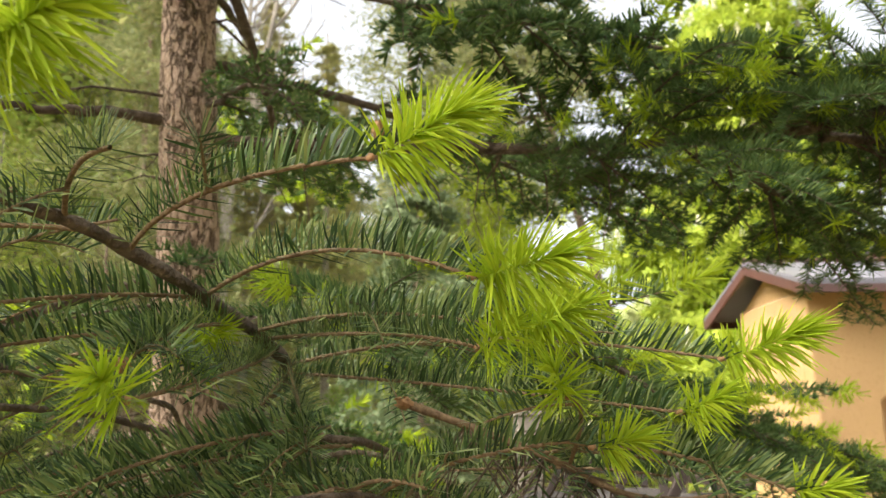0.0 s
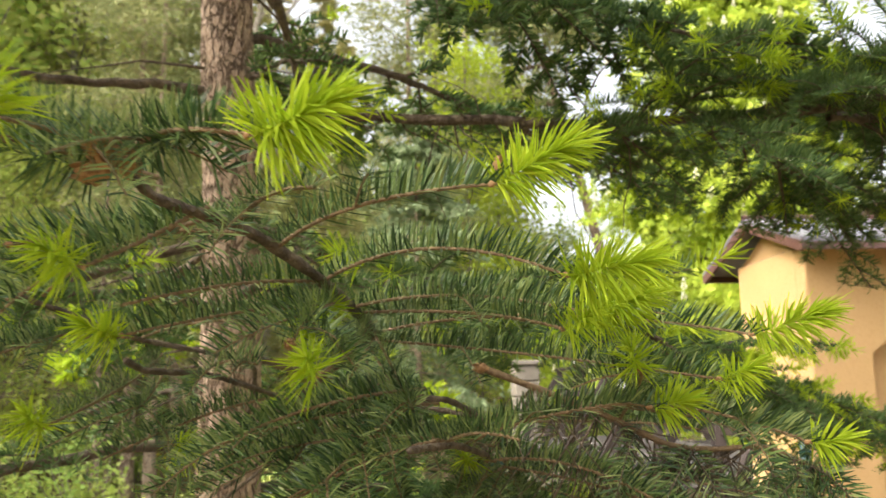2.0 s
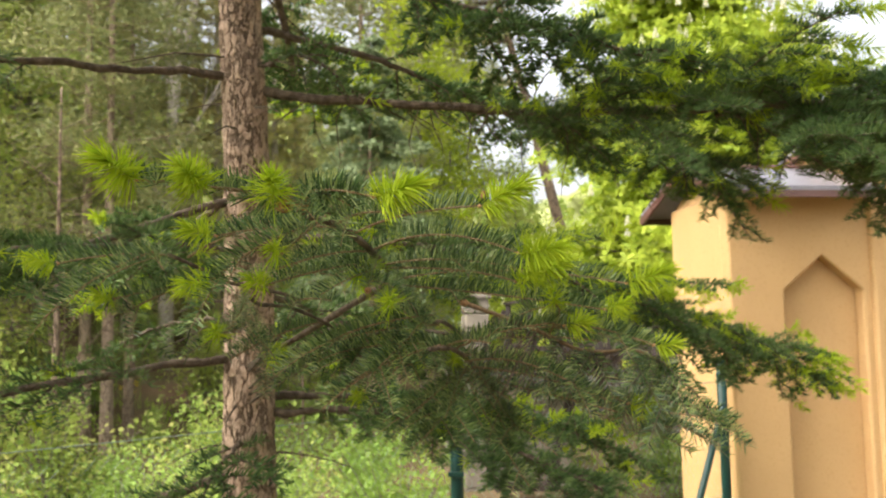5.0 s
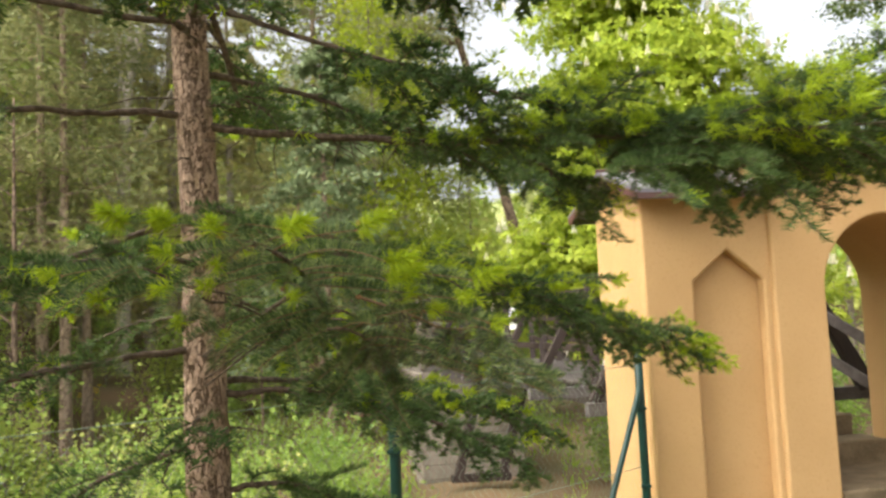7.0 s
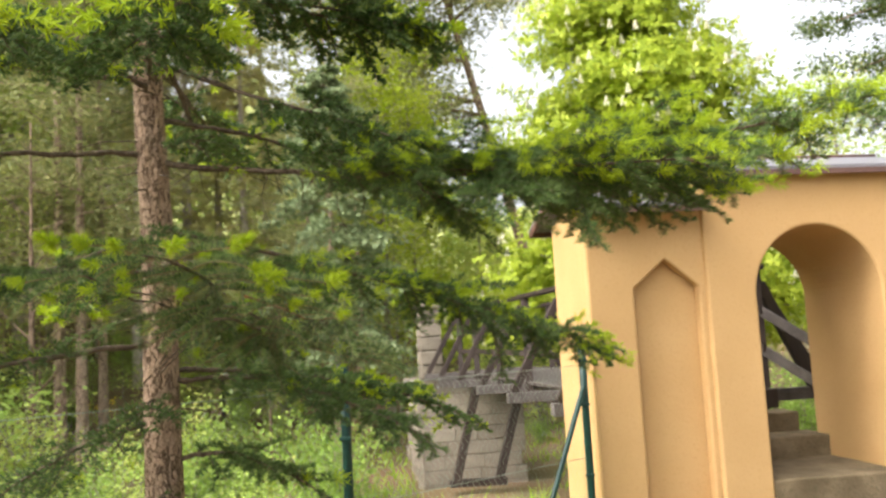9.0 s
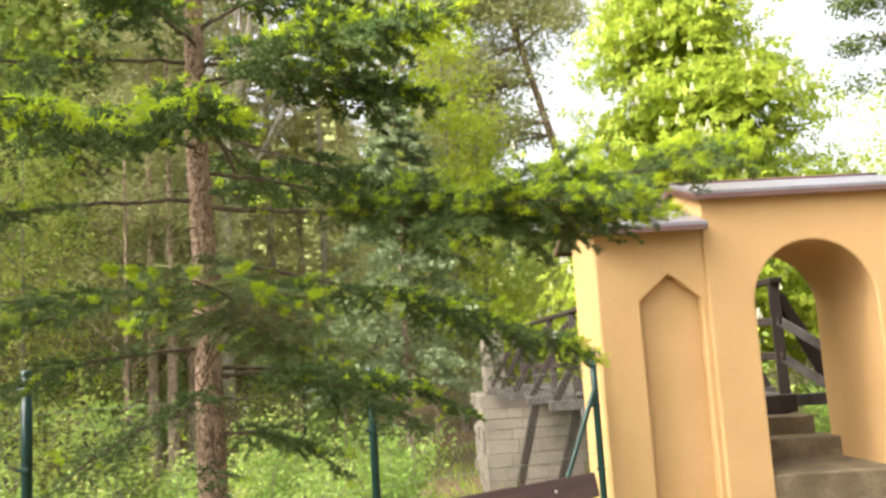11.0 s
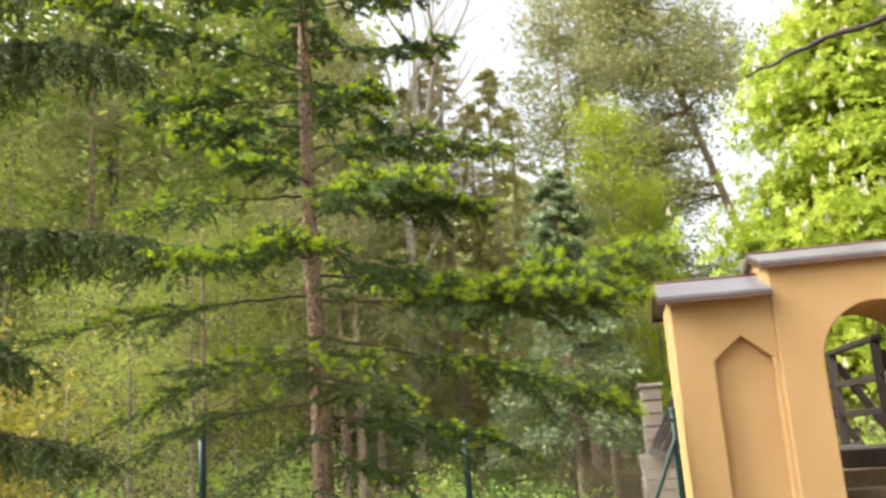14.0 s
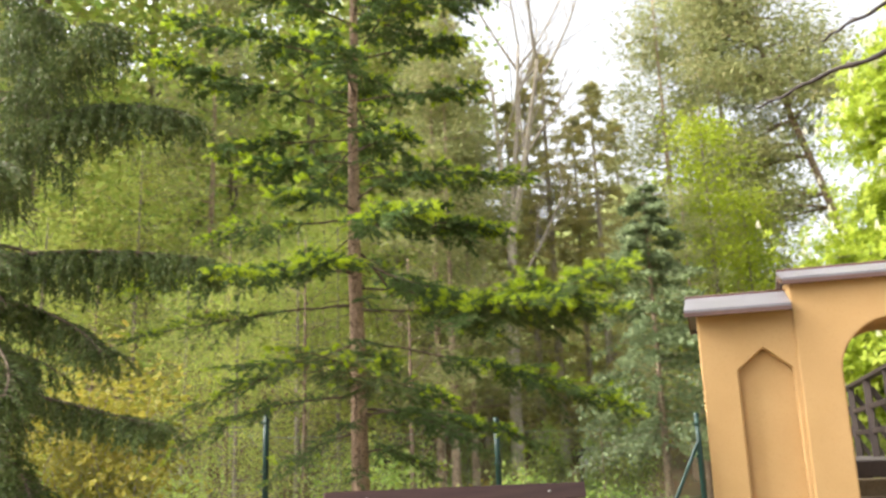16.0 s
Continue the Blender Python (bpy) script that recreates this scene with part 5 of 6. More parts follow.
def kites(P, size, wide=0.5, flat=0.45, rng=RNG, droop=0.2):
    n = len(P)
    D = unit(rng.normal(0, 1, (n, 3)) * np.array([1, 1, flat]) + np.array([0, 0, -droop]))
    S = unit(np.cross(D, unit(rng.normal(0, 1, (n, 3)) * np.array([0.5, 0.5, 1.0]))))
    L = (size * rng.uniform(0.6, 1.3, n))[:, None]
    V = np.stack([P - D * L * 0.5, P + S * L * wide * 0.5, P + D * L * 0.5, P - S * L * wide * 0.5], 1)
    return V.reshape(-1, 3), np.arange(4 * n).reshape(n, 4)


def limbs_of(rng, base, top, r0, n_limb, spread, z0, rise=0.5, lean=(0, 0), forks=4):
    """Trunk path, limb tubes and the end points where foliage sits."""
    base, top = np.array(base, float), np.array(top, float)
    mid = (base + top) / 2 + np.array([*lean, 0])
    tr = bez(base, mid, top, 30)
    tubes = [tube(tr, np.linspace(r0, r0 * 0.18, 30) * (1 + 0.3 * np.exp(-np.linspace(0, 12, 30))), 12)]
    ends = []
    for i in range(n_limb):
        s = z0 + (1 - z0) * ((i + rng.random()) / n_limb) * 0.97
        p = tr[min(int(s * 29), 29)]
        a = i * 2.399 + rng.normal(0, 0.3)
        l = spread * (1.05 - ((s - z0) / (1 - z0)) ** 1.6 * 0.75) * rng.uniform(0.7, 1.1)
        e = p + np.array([math.cos(a) * l, math.sin(a) * l, l * rise * rng.uniform(0.4, 1.3)])
        c = (p + e) / 2 + np.array([0, 0, -0.1 * l])
        path = bez(p, c, e, 10)
        rr = max(r0 * 0.32 * (1 - 0.6 * s), 0.012)
        tubes.append(tube(path[::2], np.linspace(rr, rr * 0.25, 5), 6))
        for k in range(forks):
            t = rng.uniform(0.35, 1.0)
            b = path[min(int(t * 9), 9)]
            e2 = b + unit(rng.normal(0, 1, 3) * np.array([1, 1, 0.6]) + np.array([math.cos(a), math.sin(a), 0.4]) * 0.6) * l * rng.uniform(0.2, 0.45)
            tubes.append(tube(bez(b, (b + e2) / 2 + np.array([0, 0, -0.04 * l]), e2, 4), np.linspace(rr * 0.4, rr * 0.1, 4), 4))
            ends.append((b + e2) / 2)
            ends.append(e2)
        ends.append(e)
    return merge(tubes[:1]), merge(tubes[1:]), np.array(ends)


def broadleaf(name, label, height, spread, r0, n_limb, leaves, size, leaf, bark, z0=0.3, seed=0, clump=0.55, wide=0.6, lean=(0, 0), rise=0.5, forks=4, top_shift=(0, 0), flat=0.6):
    rng = np.random.default_rng(seed)
    t = root(name, (0, 0, 0), label, "tree")
    (Vt, Ft), (Vl, Fl), ends = limbs_of(rng, (0, 0, -0.3), (*top_shift, height), r0, n_limb, spread, z0, rise, lean, forks)
    child("trunk", quad_mesh("trunk", Vt, Ft, bark, True), t)
    child("branching", quad_mesh("branching", Vl, Fl, bark, True), t, kind="stuff")
    if leaves:
        k = rng.integers(0, len(ends), leaves)
        P = ends[k] + rng.normal(0, clump, (leaves, 3)) * np.array([1, 1, flat])
        child("crown", quad_mesh("crown", *kites(P, size, wide, 0.5, rng), leaf), t, kind="stuff")
    return t


def far_conifer(name, label, height, spread, r0, leaves, size, leaf, bark, seed, z0=0.08, droop=0.25, wide=0.5):
    rng = np.random.default_rng(seed)
    t = root(name, (0, 0, 0), label, "tree")
    tr = bez((0, 0, -0.3), (0, 0, height / 2), (0, 0, height), 20)
    child("trunk", quad_mesh("trunk", *tube(tr, np.linspace(r0, 0.02, 20), 9), bark, True), t)
    n = int(height / 0.45) * 6
    s = rng.uniform(z0, 0.98, n)
    a = rng.uniform(0, 2 * np.pi, n)
    l = spread * (1.04 - s) ** 0.65 * rng.uniform(0.6, 1.1, n)
    A = np.stack([np.zeros(n), np.zeros(n), s * height], -1)
    C = A + np.stack([np.cos(a) * l, np.sin(a) * l, -droop * l], -1)
    B = (A + C) / 2 + np.array([0, 0, 0.12]) * l[:, None]
    child("branching", quad_mesh("branching", *twig_tubes(A, B, C, np.full(n, 0.017), np.full(n, 0.005), 4, 5), bark, True), t, kind="stuff")
    k = rng.integers(0, n, leaves)
    u = np.sqrt(rng.uniform(0.04, 1.0, (leaves, 1)))
    P = (1 - u) ** 2 * A[k] + 2 * u * (1 - u) * B[k] + u ** 2 * C[k]
    P = P + rng.normal(0, 1, (leaves, 3)) * np.array([0.12, 0.12, 0.07]) * (0.4 + l[k][:, None] * 0.35)
    child("crown", quad_mesh("crown", *kites(P, size, wide, 0.5, rng, 0.5), leaf), t, kind="stuff")
    return t


def shrub(name, label, height, spread, leaves, size, leaf, seed):
    rng = np.random.default_rng(seed)
    t = root(name, (0, 0, 0), label, "shrub")
    n = 16
    a = rng.uniform(0, 2 * np.pi, n)
    r = spread * rng.uniform(0.2, 1.0, n)
    A = np.stack([0.08 * np.cos(a), 0.08 * np.sin(a), np.full(n, -0.1)], -1)
    C = np.stack([np.cos(a) * r, np.sin(a) * r, height * rng.uniform(0.55, 1.05, n)], -1)
    B = np.stack([np.cos(a) * r * 0.25, np.sin(a) * r * 0.25, C[:, 2] * 0.6], -1)
    child("branching", quad_mesh("branching", *twig_tubes(A, B, C, np.full(n, 0.014), np.full(n, 0.004), 5, 7), GREY_BARK, True), t, kind="stuff")
    k = rng.integers(0, n, leaves)
    u = rng.uniform(0.25, 1.08, (leaves, 1))
    P = (1 - u) ** 2 * A[k] + 2 * u * (1 - u) * B[k] + u ** 2 * C[k] + rng.normal(0, 1, (leaves, 3)) * np.array([0.2, 0.2, 0.16]) * spread
    P[:, 2] = np.maximum(P[:, 2], 0.02)
    child("foliage", quad_mesh("foliage", *kites(P, size, 0.6, 0.5, rng), leaf), t, kind="stuff")
    return t


def place(ob, x, y, turn=0.0, size=1.0, sink=0.0, copy=True):
    m = Matrix.Translation((x, y, float(ground_z(x, y)) - sink)) @ Matrix.Rotation(turn, 4, "Z") @ Matrix.Diagonal((size, size, size, 1))
    if copy:
        return copy_thing(ob, m)
    ob.matrix_basis = m
    return ob


# horse chestnut in flower
chest = broadleaf("chestnut_tree", "horse chestnut with fresh leaves and white flower candles", 14.5, 4.3, 0.28, 38, 0, 0.2, CHESTNUT_LEAF, GREY_BARK, 0.16, 31, rise=0.35, forks=6)
rc = np.random.default_rng(32)
_, _, cends = limbs_of(np.random.default_rng(31), (0, 0, -0.3), (0, 0, 14.5), 0.28, 38, 4.3, 0.16, 0.35, (0, 0), 6)
nl = 19000
kc = rc.integers(0, len(cends), nl)
for ob in chest.children:
    for v in ob.data.vertices:
        g = min(max(1.0 - 0.07 * (v.co.z - 7.0), 0.6), 1.05)
        v.co.x, v.co.y = v.co.x * g, v.co.y * g
cends[:, :2] *= np.clip(1.0 - 0.07 * (cends[:, 2:] - 7.0), 0.6, 1.05)
LP = cends[kc] + rc.normal(0, 0.60, (nl, 3)) * np.array([1, 1, 0.55])
ax3 = unit(rc.normal(0, 0.55, (nl, 3)) + np.array([0, 0, 0.55]) + unit(LP * np.array([1, 1, 0])) * 0.7)
T, N, S = side_frame(ax3, (0.3, 0.2, 0.9))
LV = []
for q in range(6):
    a = radians(-125 + 50 * q)
    D = unit(N * math.cos(a) + S * math.sin(a) - np.array([0, 0, 0.35]))
    L = (0.215 * (1.15 - 0.10 * abs(q - 2.5)) * rc.uniform(0.7, 1.15, nl))[:, None]
    W = unit(np.cross(D, T))
    LV.append(np.stack([LP, LP + D * L * 0.65 + W * L * 0.2, LP + D * L, LP + D * L * 0.65 - W * L * 0.2], 1).reshape(-1, 3))
V = np.concatenate(LV)
child("crown", quad_mesh("crown", V, np.arange(len(V)).reshape(-1, 4), CHESTNUT_LEAF), chest, "fresh yellow-green fingered leaves", "stuff")
fp = []
for q in range(36):
    h = q / 36
    a = q * 2.4
    r = 0.055 * (1 - h) ** 0.8 + 0.006
    fp.append((math.cos(a) * r, math.sin(a) * r, 0.02 + 0.26 * h))
flower_me = quad_mesh("flower_candle", *kites(np.array(fp), 0.07, 0.8, 0.8, np.random.default_rng(4), 0), BLOSSOM)
rad = np.hypot(LP[:, 0], LP[:, 1])
order = []
for zl in np.arange(1.5, 16.0, 0.7):
    band = np.nonzero((LP[:, 2] >= zl) & (LP[:, 2] < zl + 0.7))[0]
    if len(band) > 8:
        outer_leaf = band[rad[band] > np.quantile(rad[band], 0.62)]
        order.extend(rc.choice(outer_leaf, min(30, len(outer_leaf)), replace=False).tolist())
for p in LP[order]:
    f = child("flower_candle", flower_me, chest, "white upright flower candle")
    out = unit(p * np.array([1, 1, 0]))
    f.location = tuple(p + out * 0.20 + np.array([0, 0, 0.16]))
    f.scale = (0.85,) * 3
place(chest, 2.95, 22.0, 0.4, 1.0, 0.0, False)

# leaning pine
pine = root("leaning_pine", (-0.35, 34.5, float(ground_z(-0.35, 34.5))), "tall leaning pine with grey-brown trunk and open crown", "tree")
p_inv = Matrix.Translation(-pine.location)
rp = np.random.default_rng(41)
tr = bez((0.55, 34.5, -0.5), (-1.85, 34.2, 11.2), (-5.0, 33.6, 22.5), 40)
o = child("trunk", quad_mesh("trunk", *tube(tr, np.linspace(0.27, 0.06, 40), 14), PINE_BARK, True), pine)
o.matrix_parent_inverse = p_inv
tb, pc = [], []
for i in range(54):
    s = 0.66 + 0.33 * (i + rp.random()) / 40 if i < 40 else rp.uniform(0.48, 0.64)
    p = tr[int(s * 39)]
    a = rp.uniform(0, 2 * np.pi) if i < 40 else rp.uniform(2.6, 3.7)
    l = 4.5 * (1.15 - s) * rp.uniform(0.6, 1.2) + 1.4
    e = p + np.array([math.cos(a) * l, math.sin(a) * l, rp.uniform(-0.8, 0.6)])
    path = bez(p, (p + e) / 2 + np.array([0, 0, 0.35]), e, 9)
    tb.append(tube(path, np.linspace(0.07, 0.02, 9), 5))
    for k in range(7):
        q = path[rp.integers(3, 9)]
        pc.append(q + rp.normal(0, 1, 3) * np.array([0.6, 0.6, 0.3]))
o = child("branching", quad_mesh("branching", *merge(tb), PINE_BARK, True), pine, kind="stuff")
o.matrix_parent_inverse = p_inv
pc = np.array(pc)
kq = rp.integers(0, len(pc), 26000)
o = child("crown", quad_mesh("crown", *kites(pc[kq] + rp.normal(0, 1, (26000, 3)) * np.array([0.55, 0.55, 0.26]), 0.30, 0.30, 0.7, rp, -0.1), PINE_LEAF), pine, kind="stuff")
o.matrix_parent_inverse = p_inv

# bare two-stemmed tree
bare = root("bare_tree", (-15.6, 30.5, float(ground_z(-15.6, 30.5))), "tall bare grey tree with two stems and fine twigs", "tree")
b_inv = Matrix.Translation(-bare.location)
rbt = np.random.default_rng(51)
bt = []


def grow(p, d, l, r, depth):
    n = 7
    pts = [p]
    for i in range(n):
        d = unit(d + rbt.normal(0, 0.05, 3) + np.array([0, 0, 0.03]))
        pts.append(pts[-1] + d * l / n)
    bt.append((depth, tube(np.array(pts), np.linspace(r, r * 0.5, n + 1), 8 if depth < 2 else 4)))
    if depth >= 4:
        return
    for k in range((3, 4, 4, 3)[depth]):
        s = rbt.uniform(0.35, 1.0) if k else 1.0
        b = pts[min(int(s * n), n)]
        a = rbt.uniform(0, 2 * np.pi)
        side = np.array([math.cos(a), math.sin(a), 0.1])
        grow(b, unit(d + side * rbt.uniform(0.35, 0.85)), l * rbt.uniform(0.45, 0.7), r * 0.42, depth + 1)


stem_path = bez((-15.6, 30.45, -1.5), (-15.75, 30.5, 5.0), (-15.35, 30.5, 11.5), 16)
bt.append((0, tube(stem_path, np.linspace(0.33, 0.22, 16), 12)))
grow(stem_path[13], unit(np.array([-0.06, 0.0, 1])), 9.5, 0.17, 1)
grow(stem_path[15], unit(np.array([0.22, 0.1, 1])), 8.5, 0.19, 1)
grow(stem_path[15], unit(np.array([0.02, 0.1, 1])), 10.5, 0.16, 1)
grow(stem_path[11], unit(np.array([0.55, 0.1, 0.8])), 5.5, 0.09, 2)
grow(stem_path[9], unit(np.array([-0.6, 0.1, 0.7])), 4.5, 0.08, 2)
for dp, (V, F) in bt:
    if dp < 2:
        o = child("stem" if dp == 0 else "limb", quad_mesh("limb", V, F, PALE_BARK, True), bare)
        o.matrix_parent_inverse = b_inv
o = child("fine_branching", quad_mesh("fine_branching", *merge([g for dp, g in bt if dp >= 2]), PALE_BARK, True), bare, kind="stuff")
o.matrix_parent_inverse = b_inv

# tree with long dead limbs
st_tree = root("tall_tree", (8.6, 5.0, float(ground_z(8.6, 5.0))), "tall tree with dark bare dead limbs", "tree")
t_inv = Matrix.Translation(-st_tree.location)
o = child("trunk", quad_mesh("trunk", *tube(bez((8.6, 5.0, -0.9), (8.7, 5.0, 5), (8.5, 5.0, 12), 24), np.linspace(0.26, 0.08, 24), 12), PINE_BARK, True), st_tree)
o.matrix_parent_inverse = t_inv
LIMB1 = [(8.6, 5.0, 7.2), (6.6, 4.5, 6.1), (5.0, 4.2, 5.25), (4.1, 4.12, 4.75), (3.4, 4.14, 4.47), (2.79, 4.19, 4.43), (2.42, 4.23, 4.33), (2.16, 4.24, 4.28)]
LIMB2 = [(8.6, 5.0, 8.0), (6.6, 4.6, 7.0), (5.0, 4.4, 6.0), (4.0, 4.1, 5.2), (3.46, 4.0, 4.88), (3.05, 4.1, 4.82), (2.86, 4.16, 4.76)]
for Lm, r in ((LIMB1, 0.055), (LIMB2, 0.04)):
    Lm = np.array(Lm)
    ti = np.linspace(0, len(Lm) - 1, 40)
    pth = np.stack([np.interp(ti, np.arange(len(Lm)), Lm[:, c]) for c in range(3)], -1)
    for _ in range(2):
        pth[1:-1] = (pth[:-2] + 2 * pth[1:-1] + pth[2:]) / 4
    pth[1:-1, 2] += 0.012 * np.sin(np.arange(38) * 1.3)
    tbs = [tube(pth, np.linspace(r, 0.010, 40) * (1 + 0.15 * np.sin(np.arange(40) * 2.3)), 9)]
    for q in (30, 34, 36):
        tbs.append(tube([pth[q], pth[q] + np.array([-0.05, 0.02, 0.04]), pth[q] + np.array([-0.09, 0.05, 0.06])], [0.008, 0.005, 0.002], 5))
    o = child("dead_limb", quad_mesh("dead_limb", *merge(tbs), DARK_WOOD, True), st_tree, "dark bare limb")
    o.matrix_parent_inverse = t_inv
sp = root("blue_pine", (7.6, 12.6, float(ground_z(7.6, 12.6))), "pine with blue-green needle pads", "tree")
s_inv = Matrix.Translation(-sp.location)
o = child("trunk", quad_mesh("trunk", *tube(bez((7.6, 12.6, -1.9), (7.7, 12.6, 5), (7.5, 12.6, 12), 24), np.linspace(0.26, 0.08, 24), 12), PINE_BARK, True), sp)
o.matrix_parent_inverse = s_inv
rq = np.random.default_rng(61)
tb, pads = [], []
for e, z0 in (((5.2, 11.7, 5.95), 6.4), ((5.45, 11.9, 5.2), 5.6), ((5.3, 12.2, 6.8), 7.4), ((5.7, 11.6, 6.4), 6.8)):
    p = np.array((7.6, 12.6, z0))
    e = np.array(e)
    path = bez(p, (p + e) / 2 + np.array([0, 0, 0.3]), e, 10)
    tb.append(tube(path, np.linspace(0.05, 0.012, 10), 6))
    for k in range(9):
        q = path[rq.integers(5, 10)]
        pads.append(q + rq.normal(0, 1, 3) * np.array([0.38, 0.38, 0.14]))
o = child("branching", quad_mesh("branching", *merge(tb), PINE_BARK, True), sp, kind="stuff")
o.matrix_parent_inverse = s_inv
pads = np.array(pads)
kq = rq.integers(0, len(pads), 8000)
o = child("crown", quad_mesh("crown", *kites(pads[kq] + rq.normal(0, 1, (8000, 3)) * np.array([0.17, 0.17, 0.09]), 0.11, 0.28, 0.7, rq, -0.2), SPRUCE), sp, kind="stuff")
o.matrix_parent_inverse = s_inv

# roofed notice shelter among the trees
shx, shy = -10.35, 26.45
shel = root("notice_shelter", (shx, shy, float(ground_z(shx, shy))), "small roofed notice board on dark posts", "notice board")
SH = 1.22 - shel.location.z
for x in (-0.32, 0.32):
    beam("post", (x, 0, -0.3), (x, 0, SH - 0.22), 0.09, 0.09, DARK_WOOD, shel)
beam("board", (-0.30, -0.05, SH - 0.42), (0.30, -0.05, SH - 0.42), 0.03, 0.30, BOARD_WHITE, shel, label="white board")
for s in (-1, 1):
    beam("roof_slope", (s * 0.55, 0, SH - 0.28), (0, 0, SH + 0.02), 0.75, 0.04, GREY_WOOD, shel)

# templates for the wood
KINDS = [
    broadleaf("spring_tree", "tall spring tree with thin yellow-green leaves", 17, 3.6, 0.20, 22, 8200, 0.25, WOOD_LEAF, GREY_BARK, 0.16, 71, 0.95, rise=0.6),
    broadleaf("birch_tree", "slender tree with yellow spring leaves", 15, 3.0, 0.15, 20, 8200, 0.24, BIRCH_LEAF, GREY_BARK, 0.16, 72, 0.9, rise=0.7),
    broadleaf("leafy_tree", "broad green tree in fresh leaf", 13, 3.8, 0.20, 22, 6400, 0.25, GREEN_LEAF, GREY_BARK, 0.10, 73, 0.9, rise=0.5),
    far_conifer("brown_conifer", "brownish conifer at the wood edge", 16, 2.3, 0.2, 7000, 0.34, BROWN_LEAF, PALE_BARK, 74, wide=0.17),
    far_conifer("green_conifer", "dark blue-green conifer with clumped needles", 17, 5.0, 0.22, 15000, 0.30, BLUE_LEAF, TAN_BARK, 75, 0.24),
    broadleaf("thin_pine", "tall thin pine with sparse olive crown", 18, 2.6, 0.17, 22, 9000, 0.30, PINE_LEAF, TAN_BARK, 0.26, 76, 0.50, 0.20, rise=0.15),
    broadleaf("bare_sapling", "thin leafless tree with grey-brown twigs", 11, 2.4, 0.13, 22, 900, 0.06, BIRCH_LEAF, PINE_BARK, 0.15, 77, 0.7, rise=0.8, forks=7),
    broadleaf("spring_tree", "spring tree in fine yellow-green leaf at the wood edge", 15, 3.4, 0.15, 22, 13500, 0.110, BIRCH_LEAF, GREY_BARK, 0.14, 78, 0.95, rise=0.6),
    broadleaf("leafy_tree", "olive-green tree in fine spring leaf at the wood edge", 14, 3.6, 0.17, 22, 13500, 0.110, WOOD_LEAF, GREY_BARK, 0.10, 79, 0.95, rise=0.5),
    broadleaf("yellow_green_tree", "slim tree in bright yellow-green young leaf", 16, 1.9, 0.14, 22, 7500, 0.20, LIME_LEAF, GREY_BARK, 0.14, 80, 0.6, rise=1.0),
]
USED = set()


def polar(az, d):
    return 2.0 - math.sin(radians(az)) * d, -3.0 + math.cos(radians(az)) * d


def wood(kind, az, d, size, turn):
    x, y = polar(az, d)
    ob = KINDS[kind]
    if kind in USED:
        place(ob, x, y, turn, size)
    else:
        USED.add(kind)
        place(ob, x, y, turn, size, 0, False)


rw = random.Random(19)
for i, az in enumerate(range(39, 75, 4)):
    wood((7, 8, 7, 8, 6)[i % 5], az + rw.uniform(-1.5, 1.5), (20 if az > 44 else 26) + rw.uniform(-2, 2), rw.uniform(0.65, 0.8), rw.uniform(0, 6.28))
    wood((7, 8, 5, 7)[i % 4], az + 2 + rw.uniform(-1.5, 1.5), 29 + rw.uniform(-2.5, 2.5), rw.uniform(1.0, 1.2), rw.uniform(0, 6.28))
for az, d, s in ((41.5, 21.0, 1.15), (34.0, 22.0, 1.1), (47.0, 22.5, 1.2), (21.0, 24.0, 0.5), (33.5, 25.0, 0.5)):
    wood(6, az, d, s, az)
for az in range(36, 74, 6):
    wood(0, az + rw.uniform(-1, 1), 38 + rw.uniform(-2, 2), rw.uniform(1.3, 1.5), az)
# tall olive and brown trees beside the bare tree
for az, d, k, s in ((38.6, 40, 8, 1.70), (37.2, 42, 3, 1.50), (35.2, 41, 5, 1.30), (34.0, 44, 3, 1.40), (32.4, 45, 3, 1.15), (36.5, 47, 0, 1.4)):
    wood(k, az, d, s, az)
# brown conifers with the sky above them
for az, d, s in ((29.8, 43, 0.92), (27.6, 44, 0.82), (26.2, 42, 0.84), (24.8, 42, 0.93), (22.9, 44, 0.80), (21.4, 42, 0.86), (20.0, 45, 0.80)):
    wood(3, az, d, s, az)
for az, d, s in ((20.5, 31, 0.36), (22.6, 34, 0.48), (24.6, 31, 0.40), (28.8, 36, 0.52), (31.0, 34, 0.50), (33.2, 30, 0.42)):
    wood(2, az, d, s, az)
for az, d, s in ((32.4, 27, 0.85), (31.3, 26, 0.80), (30.1, 28, 0.72)):
    wood(5, az, d, s, az * 2.1)
for az, d, s in ((24.4, 24, 0.30), (22.6, 26, 0.32), (29.0, 25, 0.28), (20.6, 25, 0.30)):
    wood(2, az, d, s, az * 3.3)
# dark clumped conifer before taller pines and one yellow-green tree
wood(4, 16.9, 25, 0.64, 2.0)
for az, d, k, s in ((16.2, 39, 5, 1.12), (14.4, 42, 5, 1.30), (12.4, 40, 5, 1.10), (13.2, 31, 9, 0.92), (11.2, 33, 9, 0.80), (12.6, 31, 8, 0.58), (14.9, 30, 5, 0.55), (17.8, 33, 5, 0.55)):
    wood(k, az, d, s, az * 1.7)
for az, d, k, s in ((11.8, 42, 1, 0.98), (9.2, 43, 2, 0.82), (6.6, 42, 1, 0.62)):
    wood(k, az, d, s, az)
for az, d, k, s in ((3.5, 40, 2, 0.42), (0, 40, 1, 0.5), (-5, 36, 2, 0.62), (-10, 38, 2, 0.6), (-15, 36, 0, 0.5), (-20, 34, 2, 0.6), (-26, 36, 2, 0.8), (-33, 34, 0, 0.9), (6, 33, 2, 0.45)):
    wood(k, az, d, s, az * 1.3)

